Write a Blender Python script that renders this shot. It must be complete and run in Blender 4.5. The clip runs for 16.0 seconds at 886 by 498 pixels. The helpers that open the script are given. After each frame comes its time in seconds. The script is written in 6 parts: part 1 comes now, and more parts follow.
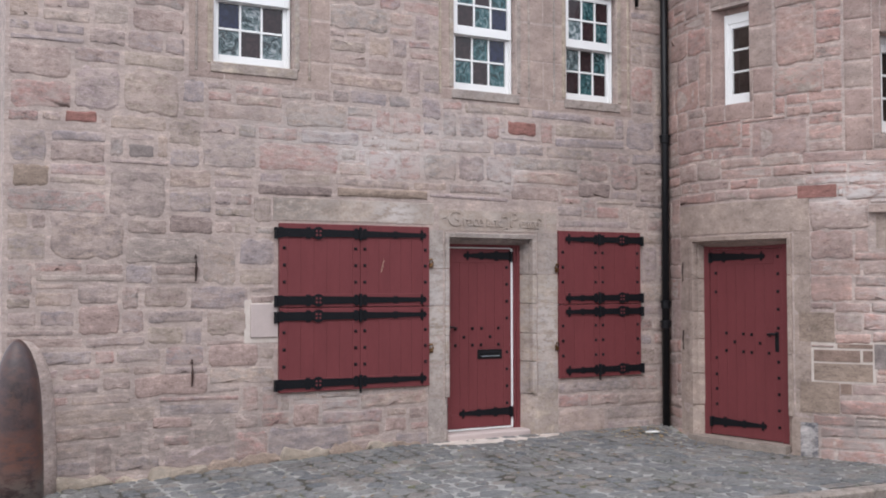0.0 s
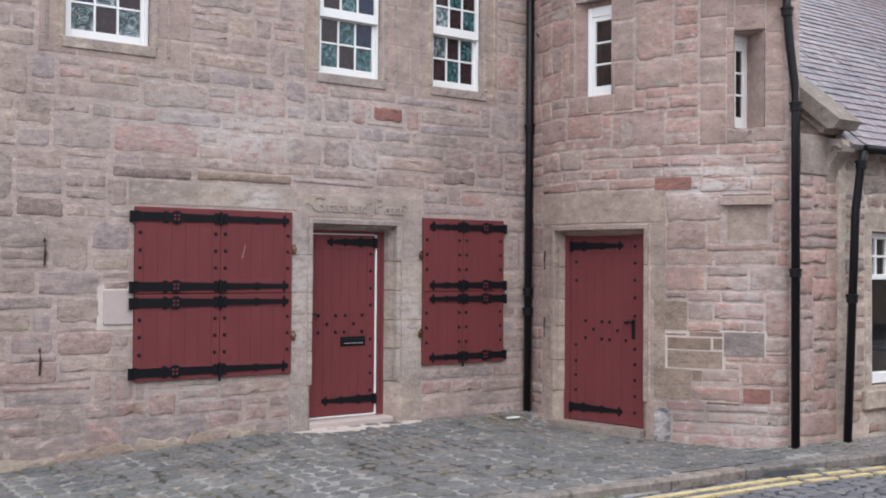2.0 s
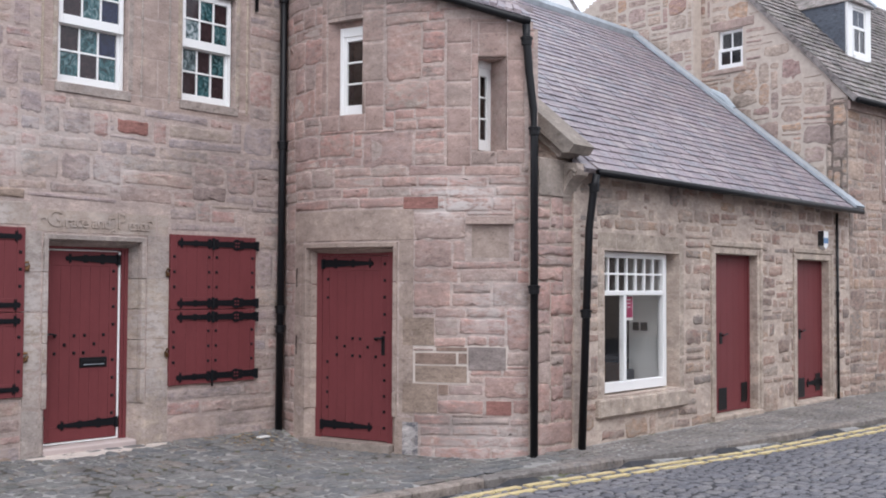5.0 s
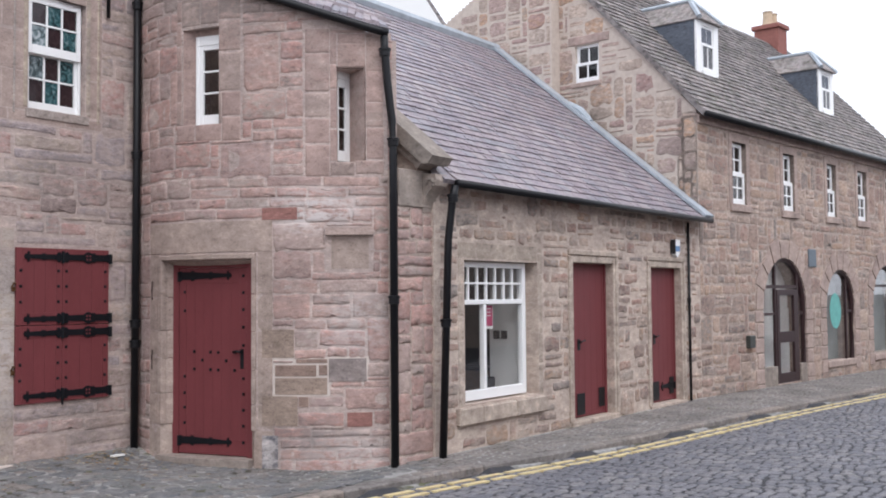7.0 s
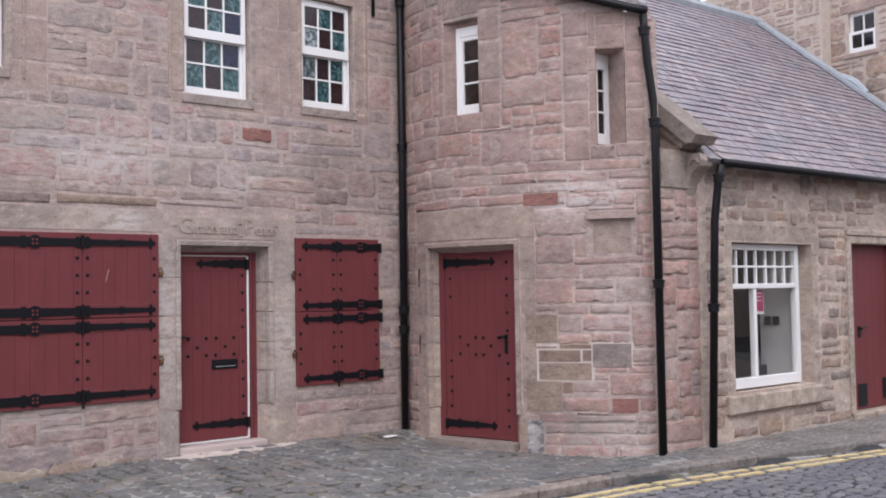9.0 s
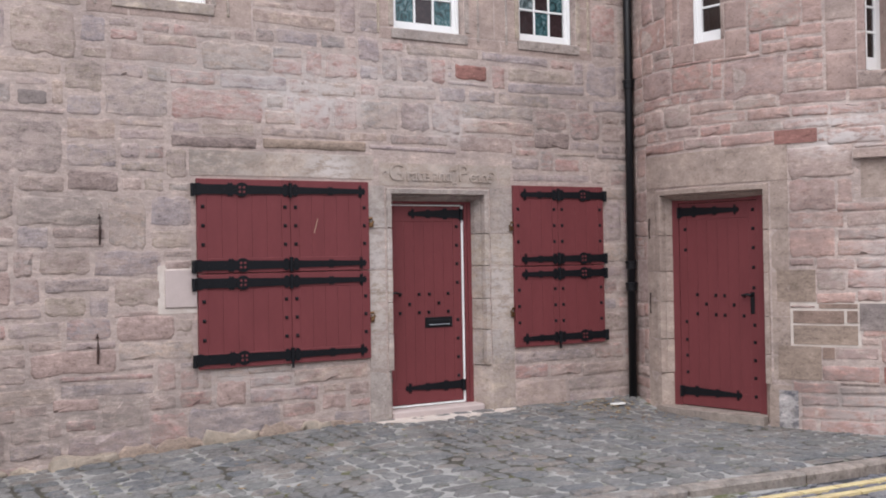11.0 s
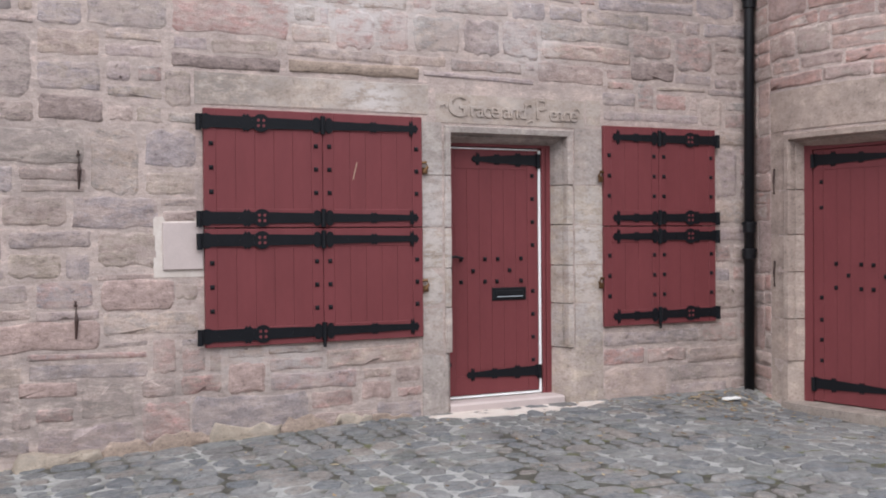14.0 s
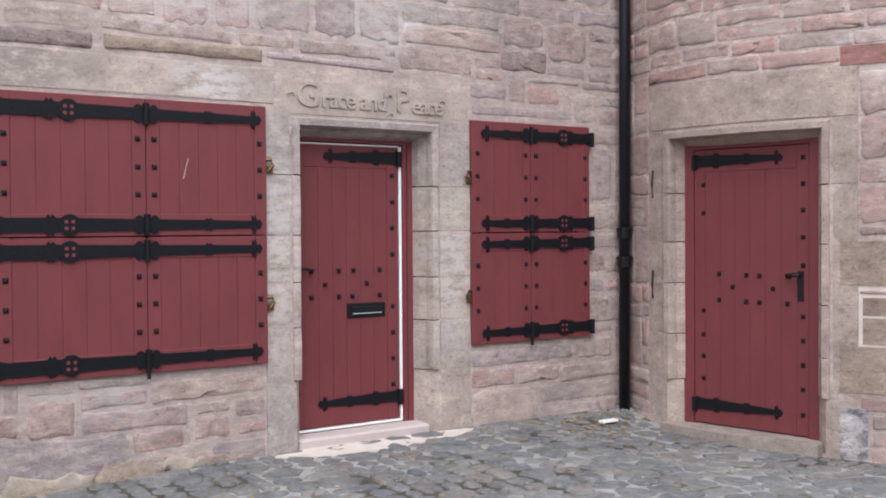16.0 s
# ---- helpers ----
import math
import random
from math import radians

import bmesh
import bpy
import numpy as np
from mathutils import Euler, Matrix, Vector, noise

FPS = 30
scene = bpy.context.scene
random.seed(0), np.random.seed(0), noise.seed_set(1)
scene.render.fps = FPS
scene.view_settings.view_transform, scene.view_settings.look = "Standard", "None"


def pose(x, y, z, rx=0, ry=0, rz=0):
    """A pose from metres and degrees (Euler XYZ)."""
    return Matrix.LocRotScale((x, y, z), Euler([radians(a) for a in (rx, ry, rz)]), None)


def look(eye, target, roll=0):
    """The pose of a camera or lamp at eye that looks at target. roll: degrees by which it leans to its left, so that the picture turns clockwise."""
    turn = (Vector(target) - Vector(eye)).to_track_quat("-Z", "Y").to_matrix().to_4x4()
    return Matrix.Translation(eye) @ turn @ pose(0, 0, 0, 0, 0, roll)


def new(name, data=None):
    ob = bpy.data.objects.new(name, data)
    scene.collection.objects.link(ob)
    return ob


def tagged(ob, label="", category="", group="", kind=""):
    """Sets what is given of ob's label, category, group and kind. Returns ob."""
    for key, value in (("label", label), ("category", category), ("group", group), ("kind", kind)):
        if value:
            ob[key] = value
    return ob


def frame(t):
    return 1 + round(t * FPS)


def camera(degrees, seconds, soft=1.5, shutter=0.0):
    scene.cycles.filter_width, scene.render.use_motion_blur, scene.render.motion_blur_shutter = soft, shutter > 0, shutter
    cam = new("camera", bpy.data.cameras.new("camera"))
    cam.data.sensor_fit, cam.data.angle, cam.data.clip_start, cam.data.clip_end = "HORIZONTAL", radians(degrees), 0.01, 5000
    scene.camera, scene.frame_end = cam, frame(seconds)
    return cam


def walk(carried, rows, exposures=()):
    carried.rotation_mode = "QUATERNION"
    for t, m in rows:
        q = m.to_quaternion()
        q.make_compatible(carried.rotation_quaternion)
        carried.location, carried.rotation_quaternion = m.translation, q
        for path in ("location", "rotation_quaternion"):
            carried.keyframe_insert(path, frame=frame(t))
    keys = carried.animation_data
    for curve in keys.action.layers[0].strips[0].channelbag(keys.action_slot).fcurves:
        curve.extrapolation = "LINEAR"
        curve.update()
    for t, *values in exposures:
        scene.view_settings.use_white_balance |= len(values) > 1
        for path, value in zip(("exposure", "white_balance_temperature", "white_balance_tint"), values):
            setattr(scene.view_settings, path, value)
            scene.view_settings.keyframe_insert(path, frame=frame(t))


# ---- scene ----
cam = camera(46.0, 16.0, soft=1.9)
PATH = [
    (0, (-5.549, -10.018, 1.593), (-4.605, -8.257, 1.663), -0.1),
    (0.5, (-5.509, -9.996, 1.565), (-4.483, -8.281, 1.637), 0.2),
    (1, (-5.467, -10.001, 1.582), (-4.362, -8.335, 1.641), 0.5),
    (1.5, (-5.483, -9.974, 1.599), (-4.351, -8.325, 1.65), 0.3),
    (2, (-5.47, -9.989, 1.643), (-4.312, -8.358, 1.68), 0.4),
    (2.5, (-5.452, -10.019, 1.621), (-4.297, -8.386, 1.66), 0.3),
    (3, (-5.43, -10.051, 1.684), (-4.193, -8.479, 1.713), 0.5),
    (3.5, (-5.338, -10.098, 1.723), (-3.997, -8.614, 1.741), 0.6),
    (4, (-5.294, -10.15, 1.682), (-3.888, -8.728, 1.714), 0.5),
    (4.2, (-5.3, -10.156, 1.668), (-3.877, -8.751, 1.712), 0.5),
    (6.3, (-5.228, -10.278, 1.637), (-3.643, -9.06, 1.718), -0.2),
    (6.5, (-5.223, -10.281, 1.64), (-3.616, -9.092, 1.722), -0.2),
    (7, (-5.219, -10.303, 1.646), (-3.587, -9.149, 1.738), -0.5),
    (7.5, (-5.204, -10.321, 1.648), (-3.552, -9.198, 1.747), -0.4),
    (8, (-5.202, -10.32, 1.629), (-3.541, -9.21, 1.73), -0.5),
    (8.5, (-5.199, -10.302, 1.535), (-3.662, -9.027, 1.638), -1.2),
    (9, (-5.222, -10.208, 1.576), (-3.917, -8.695, 1.658), -1.0),
    (9.5, (-5.19, -10.055, 1.58), (-4.05, -8.413, 1.641), -1.0),
    (10, (-5.121, -9.797, 1.542), (-4.039, -8.116, 1.594), -1.5),
    (10.2, (-5.093, -9.658, 1.532), (-4.04, -7.958, 1.554), -1.8),
    (12.3, (-4.26, -8.504, 1.405), (-3.321, -6.738, 1.417), 0.1),
    (12.5, (-4.244, -8.408, 1.396), (-3.307, -6.641, 1.368), 0.1),
    (13, (-4.144, -8.04, 1.338), (-3.214, -6.27, 1.294), -0.4),
    (13.5, (-3.952, -7.759, 1.283), (-3.052, -5.974, 1.24), -1.9),
    (14, (-3.701, -7.422, 1.303), (-2.843, -5.616, 1.278), -0.5),
    (14.5, (-3.572, -7.003, 1.339), (-2.654, -5.226, 1.341), 0.3),
    (15, (-3.45, -6.674, 1.344), (-2.516, -4.906, 1.348), -0.5),
    (15.5, (-3.326, -6.497, 1.403), (-2.335, -4.761, 1.357), -0.7),
    (16, (-3.316, -6.417, 1.411), (-2.187, -4.767, 1.371), -0.4),
]
EXPOSURES = [(0.0, 0.46, 6000, 10), (1.0, 0.42, 6000, 9), (3.5, 0.50, 5900, 10), (6.5, 0.42, 5980, 11), (7.5, 0.49, 5950, 11), (9.0, 0.38, 6050, 15), (9.6, 0.40, 6150, 14), (12.5, 0.68, 6030, 10), (14.5, 0.71, 5980, 9), (16.0, 0.84, 5930, 9)]
SKY, SUN, CLOUD = 0.1, 0.9, 11.5
walk(cam, [(t, look(eye, target, roll)) for t, eye, target, roll in PATH], EXPOSURES)

# ---- world and light: a bright overcast day ----
world = bpy.data.worlds.new("overcast")
scene.world = world
world.use_nodes = True
wn = world.node_tree.nodes
sky = wn.new("ShaderNodeTexSky")
sky.sky_type = "NISHITA"
sky.sun_disc = False
sky.sun_elevation, sky.sun_rotation = radians(52), radians(215)
sky.air_density, sky.dust_density, sky.ozone_density = 1.0, 9.0, 0.6
cloud = wn.new("ShaderNodeMix")
cloud.data_type = "RGBA"
cloud.inputs[0].default_value = 0.85
cloud.inputs[7].default_value = (CLOUD, CLOUD, CLOUD * 1.03, 1)
world.node_tree.links.new(sky.outputs[0], cloud.inputs[6])
world.node_tree.links.new(cloud.outputs[2], wn["Background"].inputs[0])
wn["Background"].inputs[1].default_value = SKY
sun = new("sun", bpy.data.lights.new("sun", "SUN"))
sun.data.energy, sun.data.angle, sun.data.color = SUN, radians(45), (1.0, 0.96, 0.92)
sun.matrix_world = look((-20, -28, 44), (0, 0, 0))

# ---- materials ----
def nodes_of(name):
    m = bpy.data.materials.new(name)
    m.use_nodes = True
    nt = m.node_tree
    return m, nt, nt.nodes["Principled BSDF"]


def ramp(nt, fac, stops, mode="LINEAR"):
    r = nt.nodes.new("ShaderNodeValToRGB")
    r.color_ramp.interpolation = mode
    e = r.color_ramp.elements
    while len(e) < len(stops):
        e.new(0.5)
    for el, (p, c) in zip(e, stops):
        el.position, el.color = p, (*c, 1)
    nt.links.new(fac, r.inputs[0])
    return r.outputs[0]


def noise_tex(nt, scale, detail=4, rough=0.55, stretch=(1, 1, 1), coords="Object", shift=None):
    tc = nt.nodes.new("ShaderNodeTexCoord")
    mp = nt.nodes.new("ShaderNodeMapping")
    mp.inputs["Scale"].default_value = stretch
    if coords == "World":
        g = nt.nodes.new("ShaderNodeNewGeometry")
        nt.links.new(g.outputs["Position"], mp.inputs[0])
    else:
        nt.links.new(tc.outputs[coords], mp.inputs[0])
    n = nt.nodes.new("ShaderNodeTexNoise")
    n.inputs["Scale"].default_value, n.inputs["Detail"].default_value, n.inputs["Roughness"].default_value = scale, detail, rough
    nt.links.new(mp.outputs[0], n.inputs["Vector"])
    return n.outputs["Fac"]


def mixc(nt, fac, a, b, mode="MIX"):
    m = nt.nodes.new("ShaderNodeMix")
    m.data_type, m.blend_type = "RGBA", mode
    for sock, v in ((m.inputs[0], fac), (m.inputs[6], a), (m.inputs[7], b)):
        if isinstance(v, (int, float)):
            sock.default_value = v
        elif isinstance(v, tuple):
            sock.default_value = (*v, 1)
        else:
            nt.links.new(v, sock)
    return m.outputs[2]


def bump(nt, bsdf, height, strength=0.4, distance=0.01):
    b = nt.nodes.new("ShaderNodeBump")
    b.inputs["Strength"].default_value, b.inputs["Distance"].default_value = strength, distance
    nt.links.new(height, b.inputs["Height"])
    nt.links.new(b.outputs[0], bsdf.inputs["Normal"])


def pick_random(nt, island):
    if island:
        return nt.nodes.new("ShaderNodeNewGeometry").outputs["Random Per Island"]
    return nt.nodes.new("ShaderNodeObjectInfo").outputs["Random"]


def stain(nt, colour, centre, radius, tone, amount):
    """A stain of its own ragged shape on a wall: salts that have come out, soot or damp, or painted shade."""
    g = nt.nodes.new("ShaderNodeNewGeometry")
    d = nt.nodes.new("ShaderNodeMapping")
    d.vector_type = "TEXTURE"
    d.inputs["Location"].default_value, d.inputs["Scale"].default_value = centre, radius
    nt.links.new(g.outputs["Position"], d.inputs[0])
    l = nt.nodes.new("ShaderNodeVectorMath")
    l.operation = "LENGTH"
    nt.links.new(d.outputs[0], l.inputs[0])
    body = ramp(nt, l.outputs["Value"], [(0.3, (1, 1, 1)), (1.0, (0, 0, 0))])
    rag = ramp(nt, noise_tex(nt, 5.5, 7, 0.75, (1, 1, 2.6), "World"), [(0.43, (0, 0, 0)), (0.54, (amount,) * 3)])
    return mixc(nt, mixc(nt, 1.0, body, rag, "MULTIPLY"), colour, tone)


WHITE_SALT, SOOT_AND_SHADE = (0.60, 0.55, 0.53), (0.19, 0.165, 0.155)
TURRET_STAINS = [((3.35, -2.55, 2.62), (0.75, 0.75, 0.32), WHITE_SALT, 0.9), ((3.6, -2.85, 1.35), (0.6, 0.6, 0.5), WHITE_SALT, 0.5), ((3.5, -2.8, -0.05), (0.9, 0.9, 0.35), WHITE_SALT, 0.5), ((2.9, -1.5, 5.0), (0.5, 1.4, 0.5), SOOT_AND_SHADE, 0.6), ((3.3, -2.4, 0.15), (0.5, 0.7, 0.35), SOOT_AND_SHADE, 0.55), ((3.2, -2.3, 1.7), (0.5, 0.5, 0.4), SOOT_AND_SHADE, 0.3)]
# the wide dark patch at (2.3, 0, 3.0) paints the turret's shade onto the wall
MAIN_STAINS_AND_SHADE = [((-2.2, 0, 0.15), (2.3, 1, 0.5), SOOT_AND_SHADE, 0.4), ((-1.5, 0, 0.45), (0.7, 1, 0.25), WHITE_SALT, 0.4), ((-0.9, 0, 2.95), (0.7, 1, 0.3), WHITE_SALT, 0.7), ((0.6, 0, 2.85), (0.5, 1, 0.28), WHITE_SALT, 0.6), ((1.75, 0, 2.95), (0.42, 1, 0.5), SOOT_AND_SHADE, 0.55), ((-3.2, 0, 1.9), (0.7, 1, 0.5), SOOT_AND_SHADE, 0.45), ((-1.9, 0, 3.3), (1.2, 1, 0.45), SOOT_AND_SHADE, 0.25), ((-1.2, 0, 3.15), (1.6, 1, 0.4), WHITE_SALT, 0.45), ((0.2, 0, 3.3), (1.2, 1, 0.4), WHITE_SALT, 0.3), ((2.2, 0, 0.3), (0.5, 1, 0.5), SOOT_AND_SHADE, 0.5), ((2.3, 0, 3.0), (0.7, 1, 0.9), SOOT_AND_SHADE, 0.25), ((-3.6, 0, 0.2), (1.4, 1, 0.7), SOOT_AND_SHADE, 0.4)]


def stone_mat(name, tones, island=False, strata=(1.0, 1.0, 2.1), relief=0.6, rough=0.9, smear=None, smear_amount=0.45, grain=10, contrast=0.7, stains=(), spec=0.25):
    """Weathered sandstone: two tones for each stone, mottled into one another, with strata, stains and a rough face."""
    m, nt, b = nodes_of(name)
    n = len(tones)
    luck = pick_random(nt, island)
    base = ramp(nt, luck, [(i / n, c) for i, c in enumerate(tones)], "CONSTANT")
    again = nt.nodes.new("ShaderNodeMath")
    again.operation = "MULTIPLY"
    again.inputs[1].default_value = 7.31
    part_of = nt.nodes.new("ShaderNodeMath")
    part_of.operation = "FRACT"
    nt.links.new(luck, again.inputs[0])
    nt.links.new(again.outputs[0], part_of.inputs[0])
    other = ramp(nt, part_of.outputs[0], [(i / n, c) for i, c in enumerate(tones)], "CONSTANT")
    mottle = noise_tex(nt, grain * 0.75, 8, 0.72, strata, "World")
    base = mixc(nt, ramp(nt, mottle, [(0.46, (0, 0, 0)), (0.56, (0.75, 0.75, 0.75))]), base, other)
    big = noise_tex(nt, 2.2, 4, 0.6, (1, 1, 1.6), "World")
    fine = noise_tex(nt, grain, 8, 0.7, strata, "World")
    grit = noise_tex(nt, 110, 3, 0.6, (1, 1, 1), "World")
    c = mixc(nt, contrast, base, ramp(nt, fine, [(0.33, (0.10, 0.085, 0.08)), (0.43, (0.41, 0.40, 0.395)), (0.55, (0.54, 0.54, 0.54)), (0.68, (0.86, 0.84, 0.83))]), "OVERLAY")
    c = mixc(nt, 0.35, c, ramp(nt, grit, [(0.3, (0.36, 0.35, 0.35)), (0.7, (0.62, 0.62, 0.62))]), "OVERLAY")
    pits = noise_tex(nt, 38, 6, 0.75, (1, 1, 1.5), "World")
    c = mixc(nt, 0.5, c, ramp(nt, pits, [(0.34, (0.10, 0.09, 0.09)), (0.44, (0.48, 0.48, 0.48)), (0.58, (0.53, 0.53, 0.53)), (0.68, (0.80, 0.79, 0.78))]), "OVERLAY")
    if smear:
        c = mixc(nt, ramp(nt, noise_tex(nt, 4.6, 9, 0.76, (1, 1, 1.7), "World"), [(0.46, (0, 0, 0)), (0.57, (smear_amount,) * 3)]), c, smear)
    c = mixc(nt, 0.45, c, ramp(nt, big, [(0.3, (0.32, 0.32, 0.33)), (0.52, (0.5, 0.5, 0.5)), (0.72, (0.68, 0.665, 0.65))]), "OVERLAY")
    runs = noise_tex(nt, 1.5, 5, 0.65, (1, 1, 0.45), "World")
    c = mixc(nt, 0.22, c, ramp(nt, runs, [(0.33, (0.27, 0.265, 0.255)), (0.5, (0.5, 0.5, 0.5)), (0.7, (0.66, 0.655, 0.65))]), "OVERLAY")
    for centre, radius, tone, amount in stains:
        c = stain(nt, c, centre, radius, tone, amount)
    nt.links.new(c, b.inputs["Base Color"])
    b.inputs["Roughness"].default_value = rough
    b.inputs["Specular IOR Level"].default_value = spec
    bump(nt, b, mixc(nt, 0.2, mixc(nt, 0.35, fine, pits), grit), relief, 0.035)
    return m


def plain_mat(name, colour, rough=0.6, metal=0.0, scale=9, amount=0.35, relief=0.15, spec=0.5, stretch=(1, 1, 1), dirt=None):
    m, nt, b = nodes_of(name)
    f = noise_tex(nt, scale, 5, 0.6, stretch, "World")
    g = noise_tex(nt, scale * 9, 3, 0.6, stretch, "World")
    c = mixc(nt, amount, colour, ramp(nt, f, [(0.3, (0.34, 0.34, 0.34)), (0.7, (0.66, 0.66, 0.66))]), "OVERLAY")
    c = mixc(nt, amount * 0.6, c, ramp(nt, g, [(0.3, (0.38, 0.38, 0.38)), (0.7, (0.62, 0.62, 0.62))]), "OVERLAY")
    if dirt:
        c = mixc(nt, ramp(nt, noise_tex(nt, 2.6, 6, 0.7, (1, 1, 0.6), "World"), [(0.52, (0, 0, 0)), (0.75, (0.55,) * 3)]), c, dirt)
    nt.links.new(c, b.inputs["Base Color"])
    b.inputs["Roughness"].default_value, b.inputs["Metallic"].default_value = rough, metal
    b.inputs["Specular IOR Level"].default_value = spec
    bump(nt, b, mixc(nt, 0.4, f, g), relief, 0.004)
    return m


def glass_mat(name, tint=(1, 1, 1), wave=0.0):
    m, nt, b = nodes_of(name)
    b.inputs["Base Color"].default_value = (*tint, 1)
    b.inputs["Transmission Weight"].default_value = 1.0
    b.inputs["Roughness"].default_value = 0.02
    b.inputs["IOR"].default_value = 1.45
    if wave:
        bump(nt, b, noise_tex(nt, 22, 2, 0.5, (1, 1, 1), "World"), wave, 0.01)
    return m


def swirl_mat(name, dark, mid, pale):
    """Old hand-made coloured glass with swirls in it."""
    m, nt, b = nodes_of(name)
    g = nt.nodes.new("ShaderNodeNewGeometry")
    n = nt.nodes.new("ShaderNodeTexNoise")
    n.inputs["Scale"].default_value, n.inputs["Detail"].default_value, n.inputs["Distortion"].default_value = 9, 3, 2.5
    nt.links.new(g.outputs["Position"], n.inputs["Vector"])
    nt.links.new(ramp(nt, n.outputs["Fac"], [(0.36, dark), (0.52, mid), (0.68, pale)]), b.inputs["Base Color"])
    b.inputs["Roughness"].default_value = 0.12
    bump(nt, b, n.outputs["Fac"], 0.25, 0.01)
    return m


def ground_mat():
    """The bed between the setts: pale mortar in patches, dark soil and moss elsewhere."""
    m, nt, b = nodes_of("mortared_ground")
    patch = noise_tex(nt, 1.1, 4, 0.6, (1, 1, 1), "World")
    fine = noise_tex(nt, 14, 5, 0.7, (1, 1, 1), "World")
    moss = noise_tex(nt, 2.3, 4, 0.65, (1, 1.4, 1), "World")
    soil = ramp(nt, fine, [(0.3, (0.030, 0.026, 0.020)), (0.7, (0.085, 0.078, 0.062))])
    lime = ramp(nt, fine, [(0.3, (0.22, 0.215, 0.205)), (0.7, (0.37, 0.36, 0.345))])
    c = mixc(nt, ramp(nt, patch, [(0.43, (0, 0, 0)), (0.53, (1, 1, 1))]), soil, lime)
    c = mixc(nt, ramp(nt, moss, [(0.57, (0, 0, 0)), (0.64, (0.9, 0.9, 0.9))]), c, (0.075, 0.075, 0.022))
    nt.links.new(c, b.inputs["Base Color"])
    b.inputs["Roughness"].default_value = 0.9
    bump(nt, b, fine, 0.6, 0.01)
    return m


RUBBLE = [(0.44, 0.305, 0.275), (0.385, 0.300, 0.272), (0.40, 0.335, 0.30), (0.335, 0.285, 0.285), (0.46, 0.365, 0.33), (0.425, 0.270, 0.245), (0.34, 0.303, 0.285), (0.39, 0.315, 0.31), (0.447, 0.355, 0.302), (0.355, 0.270, 0.245), (0.385, 0.318, 0.27), (0.30, 0.245, 0.23), (0.36, 0.31, 0.312)]
TURRET = [(0.415, 0.285, 0.250), (0.445, 0.300, 0.265), (0.365, 0.275, 0.255), (0.465, 0.330, 0.288), (0.385, 0.295, 0.265), (0.43, 0.265, 0.232), (0.46, 0.365, 0.325), (0.355, 0.25, 0.225), (0.37, 0.31, 0.275), (0.335, 0.275, 0.25)]
BROWN = [(0.315, 0.232, 0.195), (0.385, 0.275, 0.232), (0.265, 0.205, 0.182), (0.425, 0.322, 0.264), (0.345, 0.228, 0.192), (0.46, 0.36, 0.295), (0.255, 0.222, 0.205), (0.40, 0.285, 0.215)]
GABLE = [(0.450, 0.357, 0.300), (0.396, 0.300, 0.270), (0.477, 0.392, 0.331), (0.486, 0.331, 0.235), (0.360, 0.287, 0.261), (0.423, 0.326, 0.296), (0.378, 0.261, 0.239), (0.414, 0.339, 0.287), (0.441, 0.365, 0.313)]
SETTS = [(0.152, 0.154, 0.157), (0.180, 0.178, 0.178), (0.134, 0.138, 0.146), (0.202, 0.196, 0.190), (0.172, 0.164, 0.160), (0.154, 0.156, 0.150), (0.205, 0.182, 0.166)]
SLATE = [(0.257, 0.223, 0.250), (0.292, 0.250, 0.268), (0.232, 0.214, 0.241), (0.326, 0.286, 0.294), (0.275, 0.233, 0.250), (0.248, 0.242, 0.268)]
OLD_SLATE = [(0.150, 0.134, 0.130), (0.205, 0.180, 0.175), (0.115, 0.106, 0.106), (0.275, 0.240, 0.228), (0.175, 0.160, 0.145), (0.13, 0.125, 0.105)]
PINK = (0.495, 0.398, 0.362)
